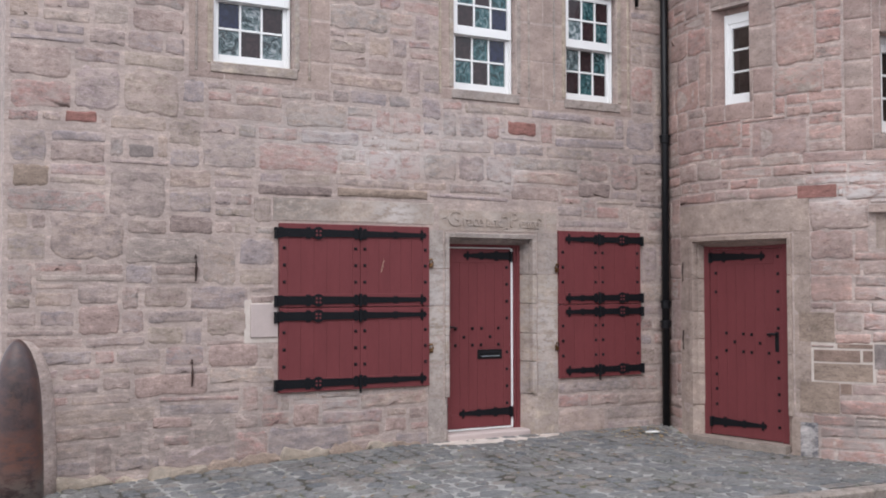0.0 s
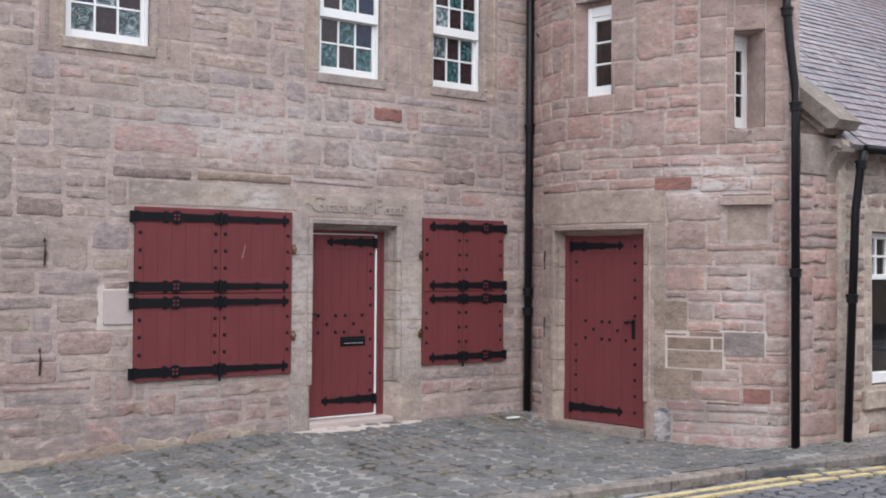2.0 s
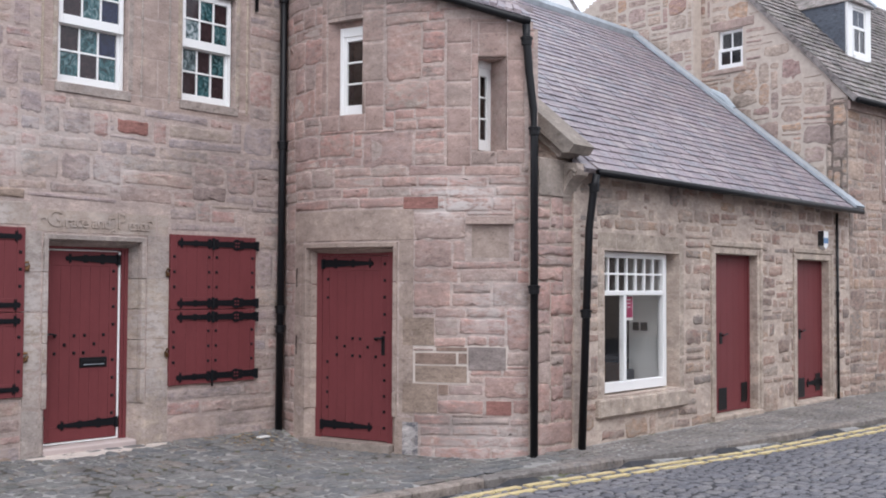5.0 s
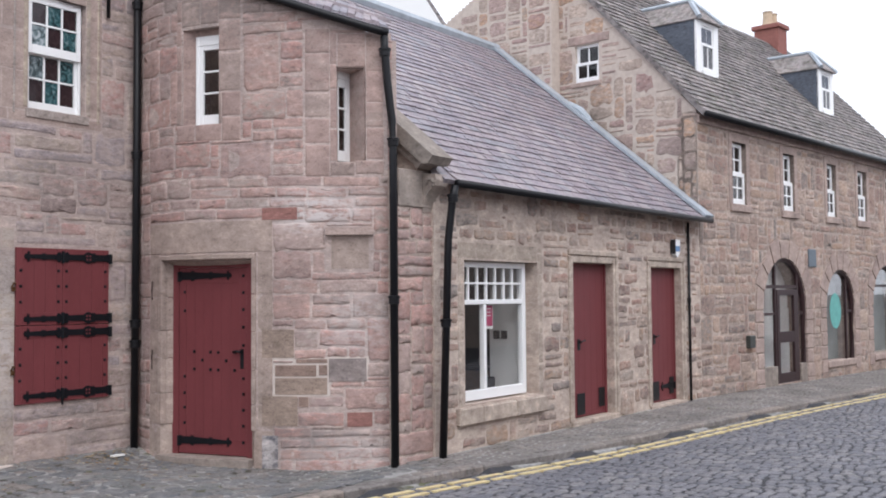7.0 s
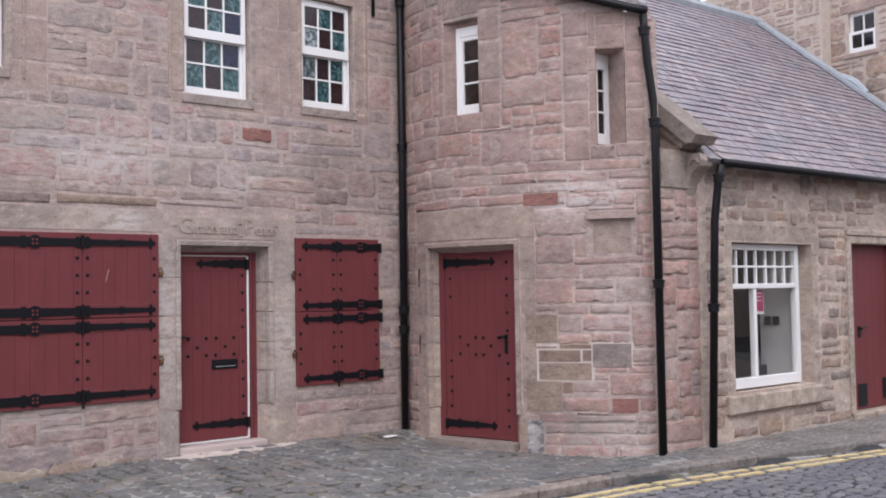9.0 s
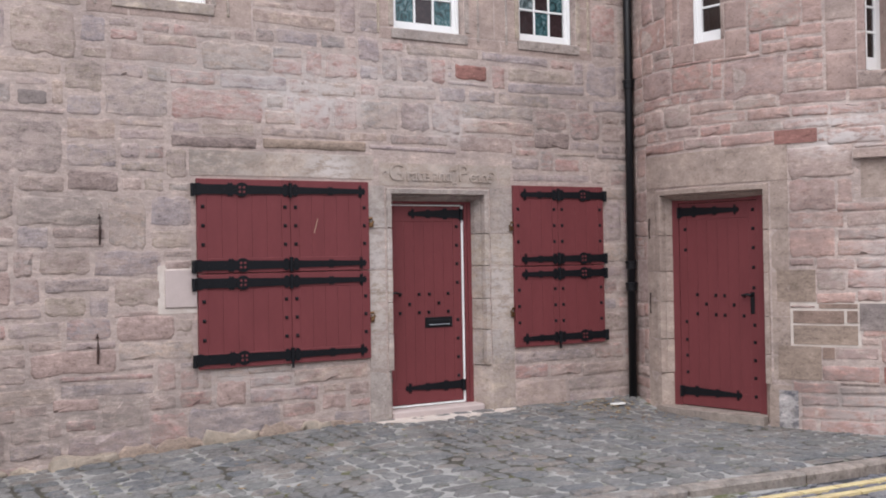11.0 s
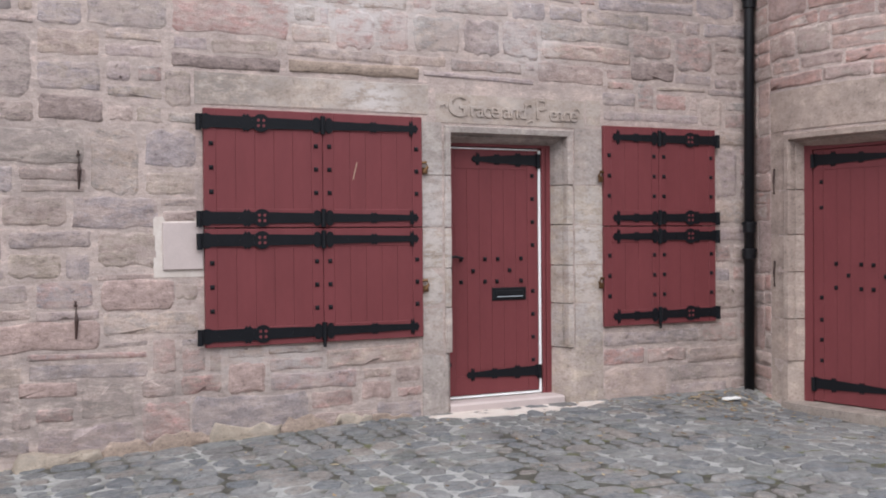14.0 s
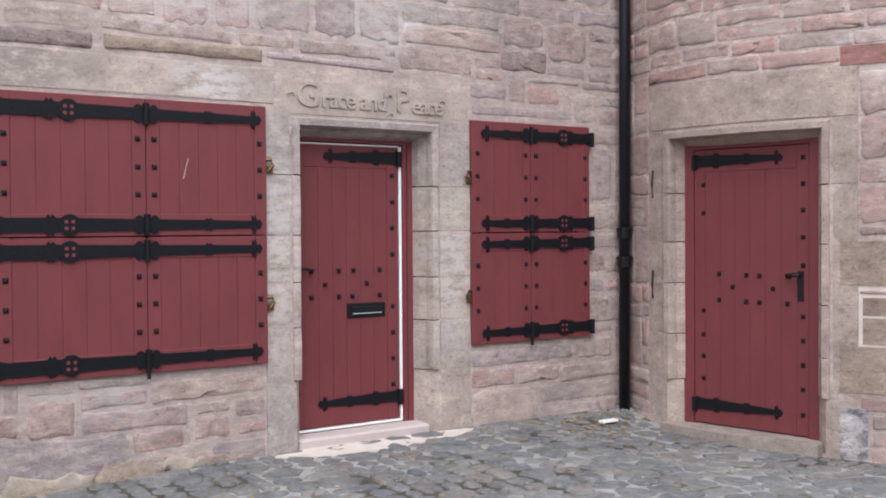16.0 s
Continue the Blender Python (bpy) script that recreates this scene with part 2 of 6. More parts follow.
M = {
    "rubble": stone_mat("rubble_stone", RUBBLE, smear=PINK, smear_amount=0.66, relief=0.65, contrast=0.58, stains=MAIN_STAINS_AND_SHADE),
    "rubble_far": stone_mat("rubble_stone_joined", RUBBLE, True, smear=PINK, smear_amount=0.66, relief=0.7, contrast=0.58, stains=MAIN_STAINS_AND_SHADE),
    "turret": stone_mat("turret_stone", TURRET, smear=(0.41, 0.31, 0.285), smear_amount=0.4, contrast=0.5, relief=0.42, stains=TURRET_STAINS),
    "turret_far": stone_mat("turret_stone_joined", TURRET, True, smear=(0.41, 0.31, 0.285), smear_amount=0.4, contrast=0.5, relief=0.42, stains=TURRET_STAINS),
    "brown": stone_mat("brown_stone", BROWN, smear=(0.40, 0.345, 0.30), smear_amount=0.7),
    "brown_far": stone_mat("brown_stone_joined", BROWN, True, smear=(0.42, 0.335, 0.285), smear_amount=0.45, contrast=0.6),
    "gable_far": stone_mat("gable_stone_joined", GABLE, True, contrast=0.6),
    "ashlar": stone_mat("dressed_stone", [(0.35, 0.295, 0.265), (0.40, 0.335, 0.27), (0.33, 0.28, 0.255), (0.395, 0.34, 0.305), (0.415, 0.35, 0.285), (0.36, 0.315, 0.29)], strata=(1, 1, 1.5), relief=0.25, grain=8, contrast=0.5, stains=MAIN_STAINS_AND_SHADE + [((-0.3, 0, 1.2), (0.35, 1, 1.0), WHITE_SALT, 0.6), ((1.2, 0, 1.2), (0.3, 1, 1.0), WHITE_SALT, 0.6)]),
    "ashlar_turret": stone_mat("dressed_red_stone", [(0.395, 0.31, 0.275), (0.37, 0.288, 0.256), (0.415, 0.328, 0.288)], strata=(1, 1, 1.5), relief=0.2, grain=8, contrast=0.35),
    "ashlar_red": stone_mat("dressed_brown_stone", [(0.385, 0.285, 0.252), (0.36, 0.265, 0.238), (0.41, 0.30, 0.265), (0.375, 0.295, 0.262)], strata=(1, 1, 1.5), relief=0.2, grain=8, contrast=0.35, stains=TURRET_STAINS),
    "ashlar_old": stone_mat("dressed_old_stone", [(0.305, 0.26, 0.225), (0.27, 0.235, 0.205), (0.33, 0.28, 0.245)], strata=(1, 1, 1.2), relief=0.25, grain=7, contrast=0.45),
    "ashlar_tan": stone_mat("dressed_tan_stone", [(0.46, 0.39, 0.33), (0.42, 0.355, 0.30), (0.49, 0.415, 0.355)], strata=(1, 1, 1.2), relief=0.3, grain=6, contrast=0.65, smear=(0.27, 0.21, 0.165), smear_amount=0.3),
    "jamb": stone_mat("jamb_stone", [(0.40, 0.335, 0.30), (0.42, 0.35, 0.29), (0.37, 0.32, 0.295), (0.42, 0.37, 0.335), (0.40, 0.33, 0.275), (0.38, 0.33, 0.305)], strata=(1, 1, 1.5), relief=0.25, grain=8, contrast=0.45, stains=[((-0.3, 0, 1.2), (0.35, 1, 1.0), WHITE_SALT, 0.6), ((1.15, 0, 1.1), (0.3, 1, 0.8), WHITE_SALT, 0.6)]),
    "lintel": stone_mat("lintel_stone", [(0.405, 0.335, 0.288)], strata=(1, 1, 1.5), relief=0.2, grain=6, contrast=0.4, smear=(0.47, 0.41, 0.375), smear_amount=0.6, stains=[((-1.9, 0, 2.4), (0.5, 1, 0.3), SOOT_AND_SHADE, 0.6), ((-0.75, 0, 2.35), (0.35, 1, 0.2), WHITE_SALT, 0.8)]),
    "jamb_turret": stone_mat("turret_jamb_stone", [(0.39, 0.312, 0.27), (0.36, 0.286, 0.248), (0.415, 0.338, 0.292), (0.375, 0.30, 0.255)], strata=(1, 1, 1.5), relief=0.22, grain=8, contrast=0.4),
    "splashed": stone_mat("paint_splashed_stone", [(0.46, 0.43, 0.42)], relief=0.5, contrast=0.6, grain=6, smear=(0.10, 0.10, 0.12), smear_amount=0.9),
    "sett_warm": stone_mat("worn_sett_joined", [(0.20, 0.185, 0.178), (0.215, 0.20, 0.19), (0.185, 0.174, 0.17), (0.235, 0.215, 0.20)], True, strata=(1, 1, 1), relief=0.3, rough=0.8, grain=16, contrast=0.5, spec=0.1, smear=(0.25, 0.225, 0.20), smear_amount=0.4),
    "patchy_mortar": stone_mat("patchy_lime_mortar", [(0.54, 0.455, 0.39)], relief=0.5, contrast=0.5, grain=6, smear=(0.40, 0.32, 0.275), smear_amount=0.6),
    "mortar": stone_mat("pink_mortar", [(0.485, 0.395, 0.358)], relief=0.45, contrast=0.5, smear=(0.39, 0.325, 0.295), smear_amount=0.55, stains=MAIN_STAINS_AND_SHADE + TURRET_STAINS),
    "mortar_brown": stone_mat("brown_mortar", [(0.47, 0.385, 0.33)], relief=0.45, contrast=0.55, smear=(0.32, 0.265, 0.235), smear_amount=0.7),
    "sett": stone_mat("granite_sett", SETTS, strata=(1, 1, 1), relief=0.35, rough=0.75, grain=20, contrast=0.45, spec=0.08, smear=(0.30, 0.29, 0.28), smear_amount=0.2),
    "sett_far": stone_mat("granite_sett_joined", SETTS, True, strata=(1, 1, 1), relief=0.35, rough=0.75, grain=20, contrast=0.45, spec=0.08, smear=(0.30, 0.29, 0.28), smear_amount=0.2),
    "road_sett": stone_mat("road_sett_joined", [(0.155, 0.155, 0.172), (0.18, 0.177, 0.19), (0.135, 0.137, 0.155), (0.20, 0.195, 0.20)], True, strata=(1, 1, 1), relief=0.3, rough=0.55, grain=20, contrast=0.45),
    "ground": ground_mat(),
    "road": plain_mat("road_bed", (0.05, 0.05, 0.055), 0.8, scale=5, amount=0.5, relief=0.5, spec=0.2),
    "kerb": stone_mat("kerb_stone", [(0.235, 0.21, 0.19), (0.205, 0.19, 0.18), (0.26, 0.225, 0.20)], strata=(1, 1, 1), relief=0.3),
    "slate": stone_mat("purple_slate", SLATE, strata=(1, 1, 1), relief=0.15, rough=0.45, contrast=0.5),
    "slate_far": stone_mat("purple_slate_joined", SLATE, True, strata=(1, 1, 1), relief=0.15, rough=0.45, contrast=0.5),
    "old_slate": stone_mat("mossy_slate_joined", OLD_SLATE, True, strata=(1, 1, 1), relief=0.3, rough=0.7, contrast=0.85, smear=(0.34, 0.315, 0.31), smear_amount=0.5),
    "paint": plain_mat("red_paint", (0.162, 0.042, 0.046), 0.55, scale=5, amount=0.22, relief=0.12, spec=0.22, stretch=(1, 1, 0.35)),
    "iron_flat": plain_mat("forged_iron", (0.0065, 0.007, 0.0095), 0.5, scale=14, amount=0.4, relief=0.35, spec=0.2),
    "iron": plain_mat("black_iron", (0.0065, 0.0065, 0.0085), 0.42, scale=14, amount=0.4, relief=0.3, spec=0.3),
    "rust": plain_mat("rusty_iron", (0.055, 0.032, 0.028), 0.5, metal=0.3, scale=5, amount=0.7, relief=0.3, dirt=(0.10, 0.045, 0.03)),
    "guard": stone_mat("corroded_iron", [(0.060, 0.040, 0.042)], strata=(1, 1, 0.6), relief=0.15, rough=0.42, grain=4, contrast=0.7, smear=(0.115, 0.058, 0.045), smear_amount=0.55, spec=0.5, stains=[((-4.5, -0.3, -0.25), (0.5, 0.5, 0.35), (0.20, 0.17, 0.15), 0.7), ((-4.5, -0.3, 0.15), (0.5, 0.5, 0.3), (0.14, 0.055, 0.035), 0.7)]),
    "white": plain_mat("white_paint", (0.85, 0.85, 0.845), 0.4, scale=4, amount=0.08, relief=0.05),
    "lead": plain_mat("lead_sheet", (0.40, 0.44, 0.48), 0.5, metal=0.2, scale=5, amount=0.5, relief=0.3),
    "brass": plain_mat("old_brass", (0.16, 0.09, 0.045), 0.5, metal=0.9, scale=20, amount=0.4),
    "plaque": plain_mat("new_pink_stone", (0.50, 0.42, 0.40), 0.85, scale=8, amount=0.15, relief=0.1, spec=0.2),
    "yellow": plain_mat("yellow_road_paint", (0.60, 0.49, 0.26), 0.7, scale=12, amount=0.7, relief=0.3, dirt=(0.2, 0.18, 0.14)),
    "glass": glass_mat("clear_glass"),
    "glass_teal": swirl_mat("teal_swirl_glass", (0.010, 0.022, 0.024), (0.035, 0.105, 0.115), (0.17, 0.24, 0.25)),
    "glass_maroon": swirl_mat("maroon_glass", (0.022, 0.012, 0.014), (0.030, 0.016, 0.018), (0.04, 0.022, 0.024)),
    "glass_navy": swirl_mat("navy_glass", (0.008, 0.01, 0.03), (0.012, 0.016, 0.05), (0.02, 0.025, 0.07)),
    "glass_dark": glass_mat("dark_glass", (0.35, 0.33, 0.34), 0.1),
    "glass_bottle": swirl_mat("bullseye_glass", (0.03, 0.04, 0.045), (0.13, 0.18, 0.19), (0.42, 0.46, 0.48)),
    "plaster": plain_mat("white_plaster", (0.72, 0.72, 0.70), 0.9, scale=2, amount=0.06, relief=0.05),
    # near-black for inner surfaces: room shade put into the colour; also a worktop's tone
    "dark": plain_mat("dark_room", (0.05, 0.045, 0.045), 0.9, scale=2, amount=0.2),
    "wood": plain_mat("brown_wood", (0.20, 0.12, 0.07), 0.5, scale=5, amount=0.4, stretch=(1, 1, 6)),
    "magenta": plain_mat("magenta_print", (0.36, 0.02, 0.10), 0.5, amount=0.05),
    "gable_mortar": plain_mat("gable_mortar", (0.54, 0.465, 0.405), 0.95, scale=9, amount=0.4, relief=0.5, spec=0.1),
    "blind": plain_mat("grey_blind", (0.30, 0.315, 0.30), 0.8, scale=3, amount=0.35),
    "maroon": plain_mat("maroon_paint", (0.030, 0.012, 0.013), 0.4, scale=6, amount=0.2),
    "dark_frame": plain_mat("dark_grey_paint", (0.05, 0.055, 0.05), 0.4, scale=6, amount=0.2),
    "teal": plain_mat("teal_print", (0.14, 0.42, 0.38), 0.5, scale=9, amount=0.5),
    "alarm_blue": plain_mat("alarm_blue", (0.10, 0.22, 0.42), 0.4, amount=0.1),
    "blue_plaque": plain_mat("blue_grey_plaque", (0.12, 0.15, 0.18), 0.5, amount=0.2),
    "brick": plain_mat("red_chimney", (0.27, 0.11, 0.09), 0.9, scale=12, amount=0.4, relief=0.4),
    "pot": plain_mat("buff_pot", (0.52, 0.40, 0.28), 0.8, scale=9, amount=0.3),
    "harl": plain_mat("white_harling", (0.78, 0.78, 0.77), 0.9, scale=3, amount=0.06),
    "red_stone": stone_mat("red_stone", [(0.29, 0.15, 0.13)], relief=0.35, contrast=0.5),
    "salmon_stone": stone_mat("salmon_stone", [(0.40, 0.30, 0.272)], relief=0.5, contrast=0.6),
    "dark_stone": stone_mat("dark_stone", [(0.285, 0.225, 0.208)], relief=0.6),
    "tan_stone": stone_mat("tan_stone", [(0.315, 0.245, 0.20)], relief=0.4, contrast=0.5),
    "footing": stone_mat("footing_stone", [(0.37, 0.31, 0.25)], relief=0.5, contrast=0.6, grain=6, smear=(0.30, 0.26, 0.22), smear_amount=0.6),
    "drab_stone": stone_mat("drab_stone", [(0.275, 0.20, 0.165)], relief=0.4, contrast=0.45),
    "grey_stone": stone_mat("grey_stone", [(0.265, 0.225, 0.212)], relief=0.4, contrast=0.45),
    "blue_slate": stone_mat("blue_slate", [(0.115, 0.13, 0.16)], strata=(1, 1, 3), relief=0.3, rough=0.5, contrast=0.6),
    "pale_mortar": plain_mat("pale_mortar", (0.60, 0.53, 0.48), 0.95, scale=9, amount=0.4, relief=0.5, spec=0.1),
    "moss": plain_mat("moss", (0.06, 0.065, 0.025), 0.95, scale=30, amount=0.6, relief=0.6, spec=0.1),
    "leaf": stone_mat("dead_leaf", [(0.22, 0.14, 0.07), (0.30, 0.21, 0.11), (0.13, 0.085, 0.05), (0.38, 0.31, 0.20)], True, relief=0.1, contrast=0.3),
    "bark": plain_mat("grey_bark", (0.11, 0.09, 0.08), 0.9, scale=12, amount=0.5, relief=0.5, spec=0.1),
    "rubber": plain_mat("black_plastic", (0.02, 0.02, 0.022), 0.5, amount=0.1),
    "paper": plain_mat("crumpled_paper", (0.75, 0.74, 0.72), 0.8, amount=0.1),
}

# ---- small builders ----
def world_of(ob):
    m = ob.matrix_basis.copy()
    return world_of(ob.parent) @ ob.matrix_parent_inverse @ m if ob.parent else m


def adopt(ob, parent, label=""):
    """Makes ob a part of parent and keeps it where it is."""
    if parent:
        ob.parent = parent
        ob.matrix_parent_inverse = world_of(parent).inverted()
    if label:
        ob["label"] = label
    return ob


def part(name, bm, material, parent=None, label="", smooth=False):
    me = bpy.data.meshes.new(name)
    bm.to_mesh(me)
    bm.free()
    if smooth:
        me.polygons.foreach_set("use_smooth", [True] * len(me.polygons))
    me.materials.append(material)
    return adopt(new(name, me), parent, label)


def raw(name, verts, faces, material, parent=None, label="", smooth=False):
    me = bpy.data.meshes.new(name)
    me.from_pydata(verts, [], faces)
    if smooth:
        me.polygons.foreach_set("use_smooth", [True] * len(me.polygons))
    me.materials.append(material)
    return adopt(new(name, me), parent, label)


def block(bm, lo, hi, bevel=0.0, m=None):
    """A box between two corners, with its edges bevelled, turned by m."""
    lo, hi = Vector(lo), Vector(hi)
    r = bmesh.ops.create_cube(bm, size=1, matrix=Matrix.Translation((lo + hi) / 2) @ Matrix.Diagonal((*(hi - lo), 1)))
    vs = r["verts"]
    if bevel:
        es = list({e for v in vs for e in v.link_edges})
        vs = list({v for f in bmesh.ops.bevel(bm, geom=es, offset=bevel, segments=1, affect="EDGES")["faces"] for v in f.verts})
    if m is not None:
        bmesh.ops.transform(bm, matrix=m, verts=vs)
    return bm


def boxes(*specs, bevel=0.004, m=None):
    bm = bmesh.new()
    for lo, hi in specs:
        block(bm, lo, hi, bevel, m)
    return bm


def rod(points, r, bm=None, n=10, caps=True):
    """A round bar along a line of points."""
    bm = bm or bmesh.new()
    pts = [Vector(p) for p in points]
    rings = []
    for i, p in enumerate(pts):
        d = (pts[min(i + 1, len(pts) - 1)] - pts[max(i - 1, 0)]).normalized()
        q = d.to_track_quat("Z", "Y")
        rr = r[i] if isinstance(r, (list, tuple)) else r
        rings.append([bm.verts.new(p + q @ Vector((rr * math.cos(a), rr * math.sin(a), 0))) for a in (2 * math.pi * k / n for k in range(n))])
    for a, b in zip(rings, rings[1:]):
        for k in range(n):
            bm.faces.new((a[k], a[(k + 1) % n], b[(k + 1) % n], b[k]))
    if caps:
        bm.faces.new(rings[0][::-1])
        bm.faces.new(rings[-1])
    return bm


def prism(outline, thick, place, bm=None):
    """A flat shape of an outline (u, v), counter-clockwise, given thickness; place(u, v, w) lays it into the world."""
    bm = bm or bmesh.new()
    a = [bm.verts.new(place(u, v, 0)) for u, v in outline]
    b = [bm.verts.new(place(u, v, thick)) for u, v in outline]
    n = len(outline)
    bm.faces.new(b)
    bm.faces.new(a[::-1])
    for k in range(n):
        bm.faces.new((a[k], a[(k + 1) % n], b[(k + 1) % n], b[k]))
    return bm


def empty(name, place, **tags):
    ob = new(name)
    ob.matrix_basis = pose(*place)
    return tagged(ob, **tags)


# ---- lay of the land ----
def ground_z(x, y):
    """The height of the paved ground: it falls a little to the west and towards the street, with a hollow before the turret."""
    west = -0.045 * max(0.0, min(-0.7 - x, 5.0))
    ease = lambda v: (lambda t: t * t * (3 - 2 * t))(max(0.0, min(1.0, v)))
    hollow = 0.075 * ease((x - 1.4) / 1.3) * ease((4.4 - x) / 1.0) * ease(-y / 0.7) * ease((3.6 + y) / 0.8)
    return -0.10 + west + 0.022 * max(-4.5, min(0.0, y)) - hollow


TURRET_PLAN = [(3.0, 0.08), (2.87, -0.25), (2.79, -0.6), (2.79, -0.95), (2.84, -1.3), (2.93, -1.62), (3.05, -1.93), (3.22, -2.28), (3.42, -2.6), (3.62, -2.88), (3.78, -3.07), (3.95, -3.2)]


def smooth_line(points, step=0.02):
    """A smooth line through the points, at even steps, with its length at each."""
    p = [Vector((*q, 0)) for q in points]
    p = [2 * p[0] - p[1]] + p + [2 * p[-1] - p[-2]]
    fine = []
    for a, b, c, d in zip(p, p[1:], p[2:], p[3:]):
        for k in range(40):
            t = k / 40
            fine.append(0.5 * (2 * b + (c - a) * t + (2 * a - 5 * b + 4 * c - d) * t * t + (3 * b - a - 3 * c + d) * t**3))
    fine.append(p[-2])
    total = [0.0]
    for a, b in zip(fine, fine[1:]):
        total.append(total[-1] + (b - a).length)
    xs, ys = [v.x for v in fine], [v.y for v in fine]
    return lambda s: (float(np.interp(s, total, xs)), float(np.interp(s, total, ys))), total[-1], (total, xs, ys)


turret_at, TURRET_LEN, turret_table = smooth_line(TURRET_PLAN)


def turret_s(y):
    """The length along the turret's west side at which it has that y."""
    return float(np.interp(-y, [-v for v in turret_table[2]], turret_table[0]))


def on_main(s, z, d):
    return Vector((s, -d, z))


def on_turret(s, z, d):
    (x0, y0), (x1, y1) = turret_at(s - 0.03), turret_at(s + 0.03)
    x, y = turret_at(s)
    t = Vector((x1 - x0, y1 - y0, 0)).normalized()
    return Vector((x + t.y * d, y - t.x * d, z))


COTTAGE_Y = -3.3


def on_cottage(s, z, d):
    return Vector((s, COTTAGE_Y - d, z))


FAR_AT, FAR_TURN = Vector((12.6, -3.3, 0)), radians(-6)
FAR_X, FAR_N = Vector((math.cos(FAR_TURN), math.sin(FAR_TURN), 0)), Vector((math.sin(FAR_TURN), -math.cos(FAR_TURN), 0))


def on_far(s, z, d):
    return FAR_AT + FAR_X * s + FAR_N * d + Vector((0, 0, z))


def on_gable(s, z, d):
    """The far house's gable: s runs from the back towards the street."""
    return FAR_AT + FAR_N * s - FAR_X * d + Vector((0, 0, z))


def on_west(s, z, d):
    """The main house's west face, which leans back as it rises; s runs from the back to the corner."""
    return Vector((-4.62 + 0.04 * max(z, 0) - d, -s, z))


def wall_mesh(name, place, s0, s1, z0, z1, holes, thick, material, parent=None, label="", fine=None, keep=None):
    """A wall with thickness and real openings; holes are (s0, s1, z0, z1). keep(s, z) trims it to an outline."""
    ss = {s0, s1, *(h[0] for h in holes), *(h[1] for h in holes)}
    zs = {z0, z1, *(h[2] for h in holes), *(h[3] for h in holes)}
    if fine:
        ss |= set(np.arange(s0, s1, fine).round(4).tolist())
        zs |= set(np.arange(z0, z1, fine).round(4).tolist()) if keep else set()
    ss, zs = sorted(v for v in ss if s0 <= v <= s1), sorted(v for v in zs if z0 <= v <= z1)

    def solid(i, j):
        if not (0 <= i < len(ss) - 1 and 0 <= j < len(zs) - 1):
            return False
        a, b = (ss[i] + ss[i + 1]) / 2, (zs[j] + zs[j + 1]) / 2
        return not any(h[0] < a < h[1] and h[2] < b < h[3] for h in holes) and (keep is None or keep(a, b))

    verts, faces, index = [], [], {}

    def v(i, j, back):
        if (i, j, back) not in index:
            index[i, j, back] = len(verts)
            verts.append(place(ss[i], zs[j], -thick if back else 0.0))
        return index[i, j, back]

    for i in range(len(ss) - 1):
        for j in range(len(zs) - 1):
            if not solid(i, j):
                continue
            faces.append((v(i, j, 0), v(i + 1, j, 0), v(i + 1, j + 1, 0), v(i, j + 1, 0)))
            faces.append((v(i, j, 1), v(i, j + 1, 1), v(i + 1, j + 1, 1), v(i + 1, j, 1)))
            if not solid(i - 1, j):
                faces.append((v(i, j, 1), v(i, j, 0), v(i, j + 1, 0), v(i, j + 1, 1)))
            if not solid(i + 1, j):
                faces.append((v(i + 1, j, 0), v(i + 1, j, 1), v(i + 1, j + 1, 1), v(i + 1, j + 1, 0)))
            if not solid(i, j - 1):
                faces.append((v(i, j, 1), v(i + 1, j, 1), v(i + 1, j, 0), v(i, j, 0)))
            if not solid(i, j + 1):
                faces.append((v(i, j + 1, 0), v(i + 1, j + 1, 0), v(i + 1, j + 1, 1), v(i, j + 1, 1)))
    return raw(name, verts, faces, material, parent, label)


def lay(s0, s1, z0, z1, blocked, sizes, rng, cell=0.04, keep=None, courses=False, split=0.35, jump=0.08):
    """Fills a face with stones of mixed sizes, none of them over a blocked oblong: a list of (s, z, width, height)."""
    nx, nz = int((s1 - s0) / cell), int((z1 - z0) / cell)
    full = np.zeros((nx, nz), bool)
    for a, b, c, d in blocked:
        full[max(0, round((a - s0) / cell)):max(0, round((b - s0) / cell)), max(0, round((c - z0) / cell)):max(0, round((d - z0) / cell))] = True
    if keep:
        for i in range(nx):
            for j in range(nz):
                full[i, j] |= not keep(s0 + (i + 0.5) * cell, z0 + (j + 0.5) * cell)
    out, tops = [], []
    while len(tops) < nz:
        h = max(3, round(sizes(rng)[1] / cell))
        tops += [len(tops) + h] * h
    for j in range(nz):
        for i in range(nx):
            if full[i, j]:
                continue
            w, h = sizes(rng)
            w, h = max(2, round(w / cell)), max(2, round(h / cell))
            if courses:
                h = tops[j] - j
                if h >= 5 and rng.random() < split:
                    h = h // 2 + rng.choice((0, 1))
                    w = round(w * 1.2)
                elif rng.random() < jump and tops[j] < nz:
                    h = tops[tops[j]] - j
            run = 1
            while run < w and i + run < nx and not full[i + run, j]:
                run += 1
            extra = run
            while extra < w + 3 and i + extra < nx and not full[i + extra, j]:
                extra += 1
            w = extra if extra < w + 3 else run
            rise = 1
            while rise < h and j + rise < nz and not full[i:i + w, j + rise].any():
                rise += 1
            full[i:i + w, j:j + rise] = True
            if w * rise > 1:
                out.append((s0 + i * cell, z0 + j * cell, w * cell, rise * cell))
    return out


